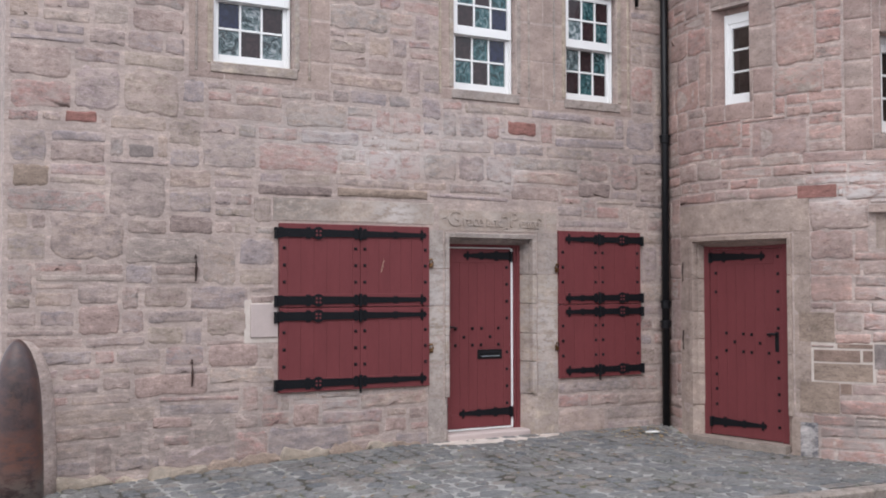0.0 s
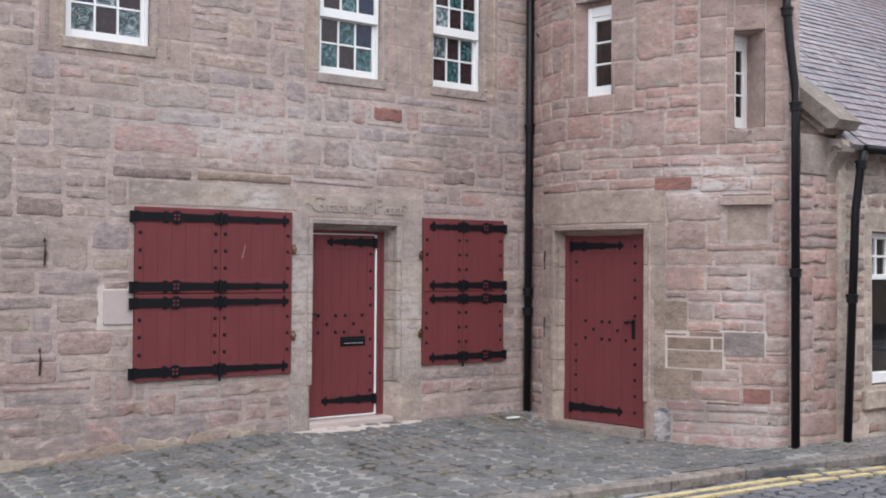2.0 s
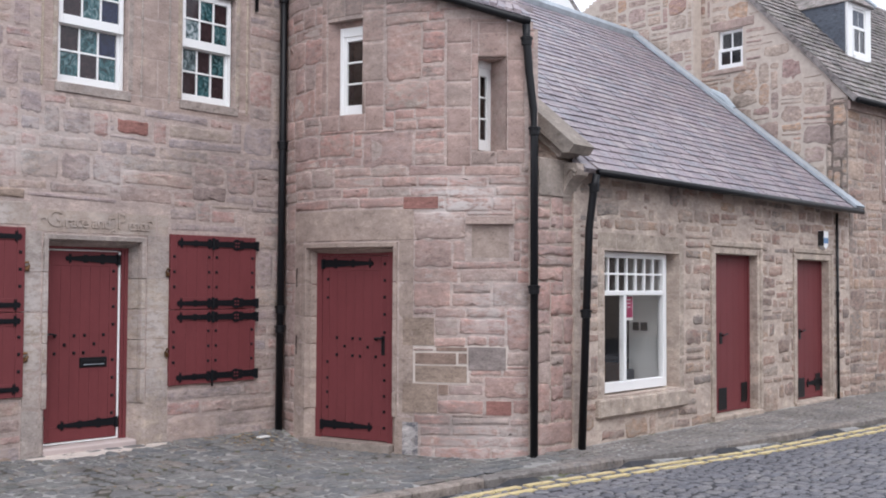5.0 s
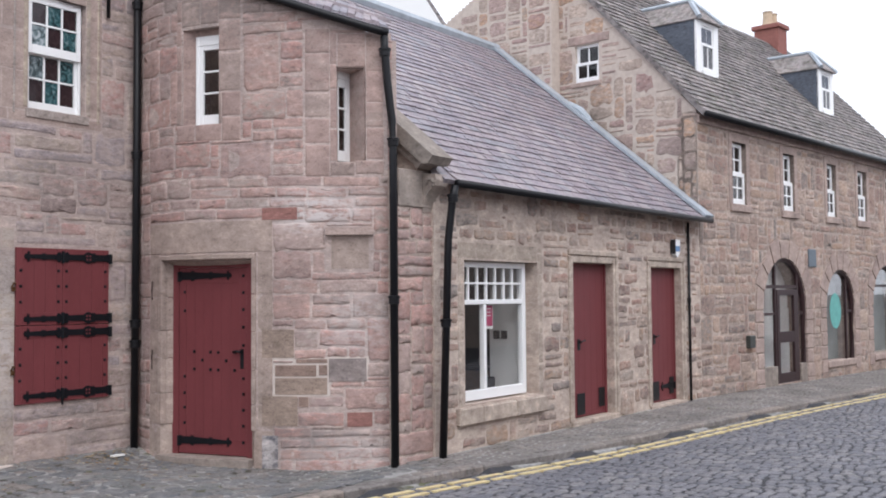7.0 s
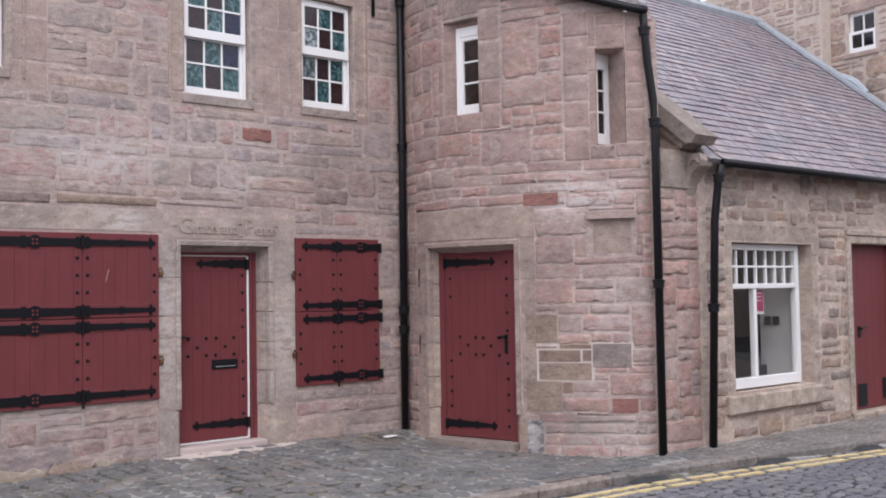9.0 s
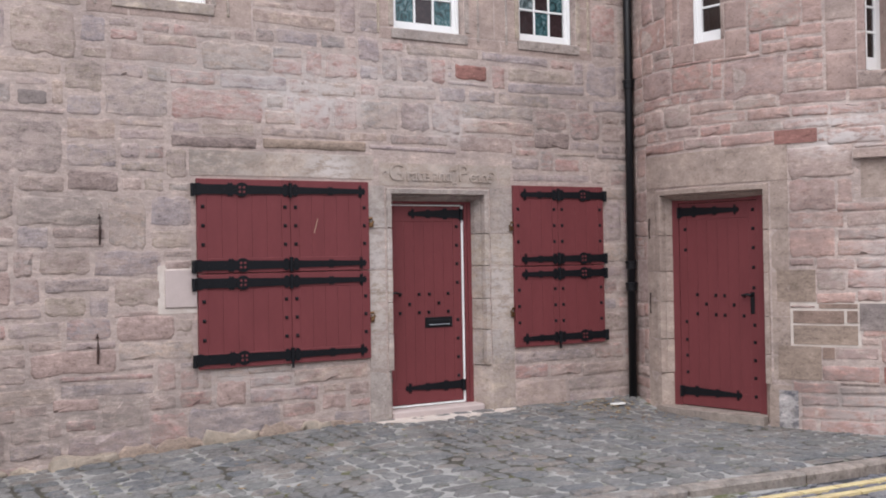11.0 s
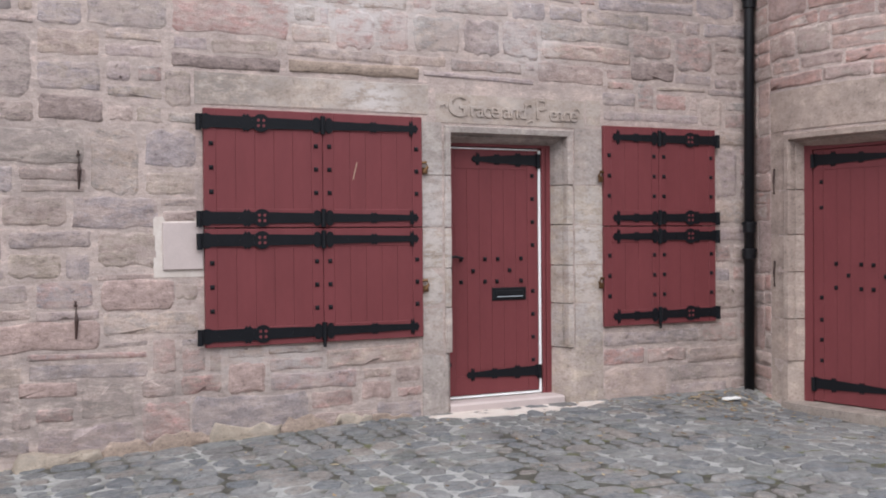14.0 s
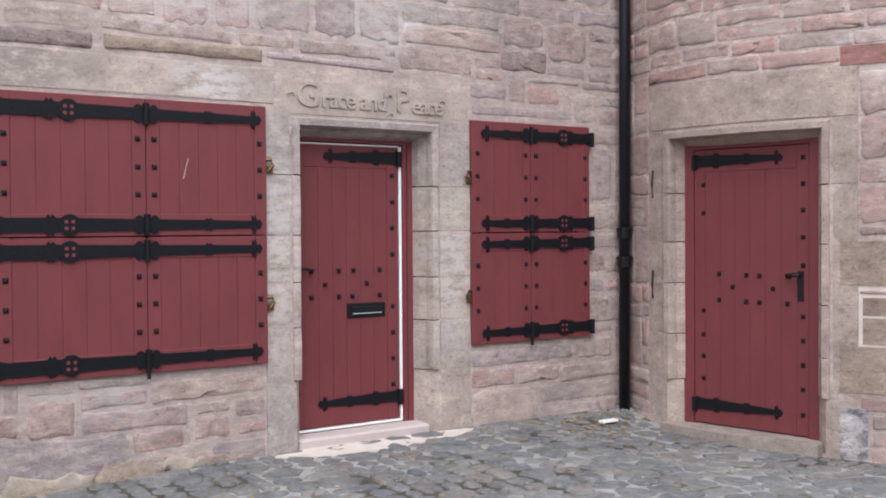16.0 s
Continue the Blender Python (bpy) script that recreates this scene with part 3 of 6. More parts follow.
def one_stone(s, z, w, h, rng, joint, proud, place, origin, wonky=0.25, corner=0.3, n=10):
    """Vertices and faces of one roughly squared stone: its edge dips into the mortar, its face is pitched and uneven."""
    j = joint / 2
    z += 0.012 * math.sin(1.9 * s + 2.3 * z) + 0.007 * math.sin(5.1 * s - z)
    a, b, c, d = s + j * rng.uniform(0.4, 1.6), s + w - j * rng.uniform(0.4, 1.6), z + j * rng.uniform(0.4, 1.6), z + h - j * rng.uniform(0.4, 1.6)
    if b - a < 0.02 or d - c < 0.02:
        return None
    small = min(b - a, d - c)
    r, q = small * corner, small * wonky * 0.22
    long, tall = b - a, d - c
    cs, cz = (a + b) / 2, (c + d) / 2
    lean = rng.uniform(-0.04, 0.04) * wonky * 2
    per_long, per_tall = max(1, (n - 8) // 3), 0 if n < 12 else max(1, (n - 8) // 6)
    cut = lambda: r * rng.uniform(0.3, 1.0)
    edges = [((a + cut(), c), (b - cut(), c), per_long), ((b, c + cut()), (b, d - cut()), per_tall), ((b - cut(), d), (a + cut(), d), per_long), ((a, d - cut()), (a, c + cut()), per_tall)]
    out = []
    for (x0, y0), (x1, y1), m in edges:
        for k in range(m + 2):
            t = k / (m + 1) + (rng.uniform(-0.25, 0.25) / (m + 1) if 0 < k <= m else 0)
            x, y = x0 + (x1 - x0) * t + rng.uniform(-q, q) * 0.5, y0 + (y1 - y0) * t + rng.uniform(-q, q)
            out.append((x, y + (x - cs) * lean))
    n = len(out)
    p = proud * rng.uniform(0.15, 1.35)
    rings = [(0.0, -0.004, 0.0), (min(0.007, 0.08 * small), p * 0.55, 0.25), (min(0.03, 0.26 * small), p, 0.3)]
    verts = []
    for inset, depth, rough in rings:
        for x, y in out:
            l = math.hypot(cs - x, cz - y) or 1
            k = min(inset / l, 0.6) * rng.uniform(0.7, 1.3)
            verts.append(place(x + (cs - x) * k, y + (cz - y) * k, depth * (1 + rng.uniform(-rough, rough))))
    verts.append(place(cs + rng.uniform(-0.2, 0.2) * long, cz + rng.uniform(-0.15, 0.15) * tall, p * rng.uniform(0.8, 1.35)))
    faces = []
    for k in range(n):
        m = (k + 1) % n
        faces += [(k, m, n + m, n + k), (n + k, n + m, 2 * n + m, 2 * n + k), (2 * n + k, 2 * n + m, 3 * n)]
    return [v - origin for v in verts], faces


def masonry(parent, name, stones, place, rng, joint, proud, near, mat_near, mat_far, limit=300, wonky=0.25, corner=0.3, n=10):
    """Lays stones on a face: those that near(s, z) picks are objects of their own, the rest is one joined mesh."""
    verts, faces, count = [], [], 0
    for s, z, w, h in stones:
        single = count < limit and near(s + w / 2, z + h / 2)
        origin = place(s + w / 2, z + h / 2, 0) if single else Vector()
        made = one_stone(s, z, w, h, rng, joint, proud, place, origin, wonky, corner, n)
        if made is None:
            continue
        if single:
            count += 1
            raw(name, made[0], made[1], mat_near, parent, smooth=n > 10).location = origin
        else:
            k = len(verts)
            verts += made[0]
            faces += [tuple(i + k for i in f) for f in made[1]]
    if verts:
        tagged(raw(name + "work", verts, faces, mat_far, parent, smooth=n > 10), kind="stuff")
    return count

# ---- large structure ----
MAIN_HOLES = {
    "window_1": (-2.73, -1.90, 3.77, 5.08), "window_2": (-0.04, 0.77, 3.735, 5.08), "window_3": (1.46, 2.20, 3.745, 5.08),
    "door_1": (-0.16, 1.03, -0.12, 2.17), "shutter_1": (-1.98, -0.44, 0.62, 2.14), "shutter_2": (1.40, 2.42, 0.62, 2.14),
}
S = turret_s
TURRET_HOLES = {"door_2": (S(-0.624), S(-1.90), -0.20, 2.15), "window_4": (S(-0.987), S(-1.485), 3.625, 4.74), "window_5": (2.985, 3.307, 3.14, 4.22)}
COTTAGE_HOLES = {"window": (5.12, 6.86, 0.36, 2.09), "door_a": (7.84, 9.12, -0.14, 2.14), "door_b": (10.48, 11.74, -0.16, 2.12)}

# the sheet of ground, out to the horizon
def ground_sheet():
    xs = sorted({*np.arange(-8, 32, 0.25).tolist(), -1500, -300, -60, -20, 60, 200, 1500})
    ys = sorted({*np.arange(-12, 1.01, 0.25).tolist(), -1500, -300, -60, -20, 10, 40, 200, 1500})
    verts = [(x, y, (ground_z(x, y) if y > kerb_y(x) + 0.06 else road_z(x, y)) - 0.004) for y in ys for x in xs]
    n = len(xs)
    faces = [(j * n + i, j * n + i + 1, (j + 1) * n + i + 1, (j + 1) * n + i) for j in range(len(ys) - 1) for i in range(n - 1)]
    ob = raw("ground", verts, faces, M["ground"])
    ob.data.materials.append(M["road"])
    for f in ob.data.polygons:
        f.material_index = int(f.center.y < kerb_y(f.center.x))
    return ob


def kerb_y(x):
    """The line of the kerb's street side: it swings out with the far houses."""
    return float(np.interp(x, [-40, -8, -1.0, 0.9, 2.5, 4.3, 6.1, 7.5, 9.2, 11.2, 13.4, 15.4, 26, 60], [-3.2, -3.3, -3.52, -3.72, -3.80, -4.06, -4.36, -4.5, -4.66, -4.86, -5.12, -5.40, -6.5, -10.2]))


def road_z(x, y):
    return ground_z(x, kerb_y(x)) - 0.075


tagged(ground_sheet(), "grey mortared stone ground with dark mossy joints", "ground", kind="structure")

# an unseen wall, added to darken the panes' reflections and hold back low sky light
tagged(part("wall_opposite", boxes(((-30, -18.5, -0.8), (45, -18.0, 5.5)), bevel=0), M["mortar_brown"]), "unseen plain wall added across the street to darken reflections", "wall", kind="structure")

# the main house's walls
wall_south = tagged(wall_mesh("wall_south", on_main, -4.62, 3.3, -0.6, 6.4, list(MAIN_HOLES.values()), 0.5, M["mortar"]), "pinkish rubble sandstone wall with wide pale mortar", "wall", kind="structure")
wall_west = tagged(wall_mesh("wall_west", on_west, -7.0, -0.002, -0.6, 6.4, [], 0.5, M["mortar"], fine=None), "pink rubble side wall of the old house", "wall", kind="structure")
wall_turret = tagged(wall_mesh("wall_turret", on_turret, 0.0, TURRET_LEN, -0.6, 6.0, list(TURRET_HOLES.values()), 0.32, M["mortar"], fine=0.08, keep=lambda s, z: z < 4.55 + 0.40 * (turret_at(s)[1] + 3.2)), "round stair turret of red-brown sandstone blocks", "wall", kind="structure")
tagged(part("wall_back", boxes(((-4.4, 7.0, -0.6), (3.3, 7.4, 6.4)), ((3.0, 0.5, -0.6), (3.3, 7.0, 6.4)), bevel=0), M["mortar"]), "plain rear walls of the old stone house", "wall", kind="structure")
tagged(part("ceiling", boxes(((-4.6, 0.4, 6.3), (3.2, 7.3, 6.42)), ((-4.2, 0.5, 3.2), (3.0, 7.0, 3.35)), bevel=0), M["dark"]), "dark upper floor and ceiling inside the house", "ceiling", kind="structure")

# the cottage
cottage = empty("cottage", (8.4, -1.2, -0.15), label="low stone cottage with a purple slate roof beside the turret", category="house")
cottage_wall = wall_mesh("wall", on_cottage, 4.5, 12.6, -0.6, 3.02, list(COTTAGE_HOLES.values()), 0.45, M["patchy_mortar"], cottage, "brown rubble wall with heavy mortar")
part("gable_wall", prism([(-3.25, -0.5), (4.9, -0.5), (4.9, 3.0), (0.85, 6.58), (-3.25, 3.19)], 0.3, lambda u, v, w: Vector((4.25 + w, u, v))), M["patchy_mortar"], cottage)
part("back_wall", boxes(((4.3, 4.7, -0.5), (12.6, 5.0, 3.0)), bevel=0), M["mortar_brown"], cottage)
EAVE, RIDGE = (-3.52, 2.98), (0.87, 6.62)


def on_roof(s, u, d):
    """The cottage's roof: u runs up the slope from the eave."""
    k = Vector((0, RIDGE[0] - EAVE[0], RIDGE[1] - EAVE[1])).normalized()
    return Vector((s, EAVE[0], EAVE[1])) + k * u + Vector((0, -k.z, k.y)) * d


ROOF_LEN = math.hypot(RIDGE[0] - EAVE[0], RIDGE[1] - EAVE[1])
roof = part("roof", prism([(4.45, 0.02), (12.62, 0.02), (12.62, ROOF_LEN), (4.45, ROOF_LEN)], 0.06, lambda u, v, w: on_roof(u, v, w - 0.06)), M["slate_far"], cottage, "purple-grey slate roof")
part("rear_roof", prism([(4.45, 0.0), (12.62, 0.0), (12.62, 5.6), (4.45, 5.6)], 0.06, lambda u, v, w: Vector((u, RIDGE[0] + v * 0.76, RIDGE[1] - v * 0.64 - w))), M["slate_far"], cottage)
part("ridge_cap", rod([(4.6, RIDGE[0], RIDGE[1] + 0.03), (12.5, RIDGE[0], RIDGE[1] + 0.03)], 0.11, n=8), M["lead"], cottage, "grey lead ridge roll")

# the far house
far_house = empty("town_house", (18.0, -0.5, -0.2), label="two-storey brown rubble house with arched shop openings and dormers", category="house")
ARCHES = [(3.64, 1.07, 2.40, -0.16), (6.66, 0.86, 2.20, 0.16), (9.72, 1.0, 2.34, 0.18)]  # middle, half width, top, bottom
FAR_EAVE, FAR_RIDGE = 4.95, (3.35, 8.62)
UPPER = [(1.36, 1.96), (3.67, 4.24), (6.02, 6.56), (7.90, 8.50), (9.84, 10.46)]
far_holes = [(a, b, 3.36, 4.54) for a, b in UPPER]


def in_arch(s, z, grow=0.0):
    for mid, half, top, low in ARCHES:
        half2, spring = half + grow, top - half
        if abs(s - mid) < half2 and low < z < spring:
            return True
        if z >= spring and math.hypot(s - mid, (z - spring)) < half2:
            return True
    return False


far_wall = wall_mesh("wall", on_far, 0.0, 11.9, -0.7, FAR_EAVE, far_holes, 0.4, M["mortar_brown"], far_house, "brown rubble street wall", fine=0.06, keep=lambda s, z: not in_arch(s, z))


def gable_top(s):
    """The height of the far gable: s is negative behind the street front."""
    return FAR_EAVE + 0.02 + min(-s * 1.095, FAR_RIDGE[1] - FAR_EAVE - 0.02 + (s + FAR_RIDGE[0]) * 0.52)


GABLE_HOLE = (-2.58, -2.04, 5.80, 6.54)
gable_outline = [(-8.0, -0.6), (0.0, -0.6), (0.0, FAR_EAVE), (-FAR_RIDGE[0], FAR_RIDGE[1]), (-8.0, gable_top(-8.0))]
gable_wall = wall_mesh("gable", on_gable, -8.0, -0.01, -0.6, 8.7, [GABLE_HOLE], 0.4, M["gable_mortar"], far_house, "warm rubble gable above the cottage roof", fine=0.05, keep=lambda s, z: z < gable_top(s))
part("end_wall", prism(gable_outline, 0.3, lambda u, v, w: on_gable(u, v, -11.9 + w)), M["mortar_brown"], far_house)
part("back_wall", prism([(0.0, -0.6), (11.9, -0.6), (11.9, 6.0), (0.0, 6.0)], 0.3, lambda u, v, w: on_far(u, v, -8.0 + w)), M["mortar_brown"], far_house)


def on_far_roof(s, u, d):
    k = math.hypot(FAR_RIDGE[0] + 0.2, FAR_RIDGE[1] - FAR_EAVE + 0.1)
    a, b = (FAR_RIDGE[0] + 0.2) / k, (FAR_RIDGE[1] - FAR_EAVE + 0.1) / k
    return on_far(s, FAR_EAVE - 0.05 + u * b + d * a, 0.2 - u * a + d * b)


FAR_ROOF_LEN = math.hypot(FAR_RIDGE[0] + 0.2, FAR_RIDGE[1] - FAR_EAVE + 0.1)
far_roof = part("roof", prism([(-0.06, 0.0), (12.1, 0.0), (12.1, FAR_ROOF_LEN), (-0.06, FAR_ROOF_LEN)], 0.08, lambda u, v, w: on_far_roof(u, v, w - 0.08)), M["old_slate"], far_house, "mossy grey slate roof")
part("rear_roof", prism([(-0.06, 0.0), (12.1, 0.0), (12.1, 5.2), (-0.06, 5.2)], 0.08, lambda u, v, w: on_far(u, FAR_RIDGE[1] - 0.46 * v - w + 0.03, -FAR_RIDGE[0] - v * 0.888)), M["old_slate"], far_house)

# ---- joinery and ironwork builders ----
def slab(place, u0, u1, v0, v1, w0, w1, bevel=0.004, bm=None):
    """A board between two corners on a face, with eased edges."""
    bm = bm or bmesh.new()
    fresh = bmesh.new()
    prism([(u0, v0), (u1, v0), (u1, v1), (u0, v1)], 1.0, lambda u, v, w: place(u, v, w0 + (w1 - w0) * w), fresh)
    if bevel:
        bmesh.ops.bevel(fresh, geom=list(fresh.edges), offset=bevel, segments=1, affect="EDGES")
    me = bpy.data.meshes.new("scratch")
    fresh.to_mesh(me)
    fresh.free()
    bm.from_mesh(me)
    bpy.data.meshes.remove(me)
    return bm


def slabs(place, specs, bevel=0.004):
    bm = bmesh.new()
    for s in specs:
        slab(place, *s, bevel=bevel, bm=bm)
    return bm


def shared(name, mesh, parent, at, turn=None):
    """An object of its own on a mesh that it shares with its like."""
    ob = new(name, mesh)
    ob.matrix_basis = Matrix.Translation(at) @ (turn or Matrix())
    return adopt(ob, parent)


def stud_mesh():
    bm = bmesh.new()
    a = [bm.verts.new((x * 0.016, 0, z * 0.016)) for x, z in ((-1, -1), (1, -1), (1, 1), (-1, 1))]
    b = [bm.verts.new((x * 0.0135, -0.007, z * 0.0135)) for x, z in ((-1, -1), (1, -1), (1, 1), (-1, 1))]
    t = bm.verts.new((0, -0.016, 0))
    for k in range(4):
        bm.faces.new((a[k], a[(k + 1) % 4], b[(k + 1) % 4], b[k]))
        bm.faces.new((b[k], b[(k + 1) % 4], t))
    me = bpy.data.meshes.new("stud")
    bm.to_mesh(me)
    bm.free()
    me.materials.append(M["iron_flat"])
    return me


STUD = stud_mesh()
TO_WEST = Matrix.Rotation(radians(-78.4), 4, "Z")


def strap_outline(n, half, taper, barbs):
    """The outline of a wrought strap of length n: it tapers to a barbed point."""
    top = [(0.0, half), (0.03 * n, half * 1.15), (0.05 * n, half * 0.9)]
    for f in barbs:
        w = half + (taper - half) * f
        top += [(f * n - 0.03, w), (f * n - 0.012, w * 1.5), (f * n, w * 1.12), (f * n + 0.012, w * 1.5), (f * n + 0.03, w)]
    top += [(n - 0.075, taper), (n - 0.07, taper * 2.6), (n - 0.062, taper * 1.6), (n - 0.05, taper * 2.8), (n - 0.04, taper), (n - 0.02, taper * 1.4), (n, 0.0)]
    return [(u, -v) for u, v in top] + [(u, v) for u, v in reversed(top[:-1])]


def strap(parent, place, u, v, length, flip=1, half=0.05, taper=0.024, barbs=(0.2, 0.53, 0.78), roundel=0.28, knuckle=0.51, w=0.0, label=""):
    """A black wrought-iron strap hinge from u along the leaf at height v."""
    at = (lambda a, b, c: place(u + a, v + b, w + c)) if flip > 0 else (lambda a, b, c: place(u - a, v + b, w + c))
    line = strap_outline(length, half, taper, barbs)
    bm = prism(line if flip > 0 else line[::-1], 0.008, at)
    dots = bmesh.new()
    if roundel:
        c = roundel * length
        ring = [(c + 0.066 * math.cos(k * math.pi / 8), 0.066 * math.sin(k * math.pi / 8)) for k in range(16)]
        prism(ring if flip > 0 else ring[::-1], 0.011, at, bm)
        for k in range(4):
            q = [(c + 0.028 * math.cos(math.pi / 4 + k * math.pi / 2) + 0.012 * math.cos(j * math.pi / 3), 0.028 * math.sin(math.pi / 4 + k * math.pi / 2) + 0.012 * math.sin(j * math.pi / 3)) for j in range(6)]
            prism(q if flip > 0 else q[::-1], 0.0125, at, dots)
    if knuckle:
        rod([at(knuckle * length, -0.066, 0.012), at(knuckle * length, 0.066, 0.012)], 0.02, bm, 8)
        for k in (-1, 1):
            q = [(knuckle * length + k * 0.05 + 0.034 * math.cos(j * math.pi / 6), 0.06 * math.sin(j * math.pi / 6)) for j in range(12)]
            prism(q if flip > 0 else q[::-1], 0.01, at, bm)
        for f in (0.08, 0.17, 0.40, 0.58, 0.66, 0.72, 0.9):
            q = [(f * length + 0.008 * math.cos(j * math.pi / 3), 0.008 * math.sin(j * math.pi / 3)) for j in range(6)]
            prism(q if flip > 0 else q[::-1], 0.013, at, bm)
    rod([at(-0.005, -0.065, 0.01), at(-0.005, 0.05, 0.01)], 0.021, bm, 8)
    hinge = part("strap_hinge", bm, M["iron_flat"], parent, label or "black wrought-iron strap")
    if roundel:
        part("pierced_rosette", dots, M["paint"], hinge)
    else:
        dots.free()
    return hinge


def plank_leaf(parent, place, u0, u1, v0, v1, stile, rails, planks, w0, w1, name="leaf"):
    """A leaf of boards: stiles and rails, and planks a little behind them."""
    frame_specs = [(u0, u0 + stile, v0, v1, w0, w1), (u1 - stile, u1, v0, v1, w0, w1), (u0 + stile, u1 - stile, v0, v0 + rails, w0, w1 - 0.001), (u0 + stile, u1 - stile, v1 - rails, v1, w0, w1 - 0.001)]
    leaf = part(name, slabs(place, frame_specs, 0.003), M["paint"], parent)
    a, b = u0 + stile, u1 - stile
    for k in range(planks):
        p, q = a + (b - a) * k / planks, a + (b - a) * (k + 1) / planks
        part("plank", slab(place, p + 0.0006, q - 0.0006, v0 + rails - 0.003, v1 - rails + 0.003, w0, w1 - 0.005, 0.0015), M["paint"], leaf)
    return leaf


def sash(parent, place, u0, u1, v0, v1, cols, rows, glass, w=0.0, stile=0.05, bottom=0.09, bar=0.022):
    """One sash: white frame, glazing bars, and its panes."""
    specs = [(u0, u0 + stile, v0, v1, w, w + 0.045), (u1 - stile, u1, v0, v1, w, w + 0.045), (u0 + stile, u1 - stile, v0, v0 + bottom, w, w + 0.044), (u0 + stile, u1 - stile, v1 - stile, v1, w, w + 0.044)]
    a, b, c, d = u0 + stile, u1 - stile, v0 + bottom, v1 - stile
    for k in range(1, cols):
        x = a + (b - a) * k / cols
        specs.append((x - bar / 2, x + bar / 2, c, d, w + 0.01, w + 0.04))
    for k in range(1, rows):
        y = c + (d - c) * k / rows
        specs.append((a, b, y - bar / 2, y + bar / 2, w + 0.01, w + 0.039))
    fr = part("sash_frame", slabs(place, specs, 0.003), M["white"], parent, "white-painted timber sash")
    for i in range(cols):
        for j in range(rows):
            x0, x1 = a + (b - a) * i / cols, a + (b - a) * (i + 1) / cols
            y0, y1 = c + (d - c) * j / rows, c + (d - c) * (j + 1) / rows
            pane = part("pane", slab(place, x0 + 0.005, x1 - 0.005, y0 + 0.005, y1 - 0.005, w + 0.018, w + 0.023, 0), glass(i, j), parent)
            pane.visible_shadow = False
    return fr


def downpipe(points, r, collars, label, brackets=()):
    """A cast-iron downpipe with its collars and wall brackets."""
    x, y, z = points[-1]
    thing = empty("downpipe", (x, y, z), label=label, category="pipe")
    part("pipe", rod(points, r, n=14), M["iron"], thing, smooth=True)
    for p in collars:
        bm = rod([(p[0], p[1], p[2] - 0.05), (p[0], p[1], p[2] - 0.045), (p[0], p[1], p[2] + 0.045), (p[0], p[1], p[2] + 0.05)], [r, r * 1.3, r * 1.35, r], n=14)
        rod([(p[0], p[1], p[2] + 0.02), (p[0], p[1], p[2] + 0.04)], r * 1.55, bm, 14)
        part("collar", bm, M["iron"], thing)
    return thing


# the section of a moulded door surround: distance outwards from the opening, and depth
SPLAY, SURROUND = -0.165, 0.14
MOULDED = [(0.0, SPLAY), (0.018, -0.105), (0.044, -0.050), (0.050, -0.056), (0.057, -0.052), (0.060, -0.010), (0.067, 0.018), (0.110, 0.022), (0.117, 0.012), (0.120, -0.026), (0.133, -0.026), (SURROUND, 0.005)]
PLAIN = [(0.0, SPLAY), (0.030, -0.100), (0.062, -0.040), (0.095, 0.0), (SURROUND, 0.006)]


def jamb_stone(parent, place, edge, way, z0, z1, reach, section, material, r, mitre=None):
    """One stone of a door jamb: its section runs from the splayed reveal out to the wall face."""
    worn = [(o, d + r.uniform(-0.003, 0.003)) for o, d in section] + [(reach, 0.006 + r.uniform(-0.002, 0.003))]
    line = [(0.0, -0.30)] + worn + [(reach, -0.30)]
    bm = bmesh.new()
    cuts = [z0 + 0.004] + [z0 + (z1 - z0) * k / 3 for k in (1, 2)] + [z1 - 0.004]
    rings = []
    for k, z in enumerate(cuts):
        ease = 0.004 if k in (0, len(cuts) - 1) and mitre is None else 0.0
        ring = []
        for o, d in line:
            v = mitre + min(o, SURROUND) if mitre is not None and k == len(cuts) - 1 else z
            nick = r.uniform(-0.002, 0.002) - ease if d > -0.2 else 0
            ring.append(bm.verts.new(place(edge + way * o, v, d + nick)))
        rings.append(ring)
    n = len(line)
    for a, b in zip(rings, rings[1:]):
        for k in range(n):
            bm.faces.new((a[k], a[(k + 1) % n], b[(k + 1) % n], b[k]))
    bm.faces.new(rings[0])
    bm.faces.new(rings[-1])
    bmesh.ops.recalc_face_normals(bm, faces=bm.faces)
    return part("jamb_stone", bm, material, parent)


def door_head(parent, place, s0, s1, head, material, r, step=0.1):
    """The moulded head of a door surround, mitred into the jambs, with a dark-jointed soffit."""
    line = [(0.0, -0.30)] + MOULDED + [(SURROUND, -0.30)]
    m = max(2, int((s1 - s0) / step))
    bm = bmesh.new()
    rings = []
    for k in range(m + 1):
        f = k / m
        rings.append([bm.verts.new(place(s0 - o + (s1 - s0 + 2 * o) * f, head + o, d + (r.uniform(-0.002, 0.002) if d > -0.2 else 0))) for o, d in line])
    n = len(line)
    for a, b in zip(rings, rings[1:]):
        for k in range(n):
            bm.faces.new((a[k], a[(k + 1) % n], b[(k + 1) % n], b[k]))
    bm.faces.new(rings[0])
    bm.faces.new(rings[-1])
    bmesh.ops.recalc_face_normals(bm, faces=bm.faces)
    return part("moulded_head", bm, material, parent)


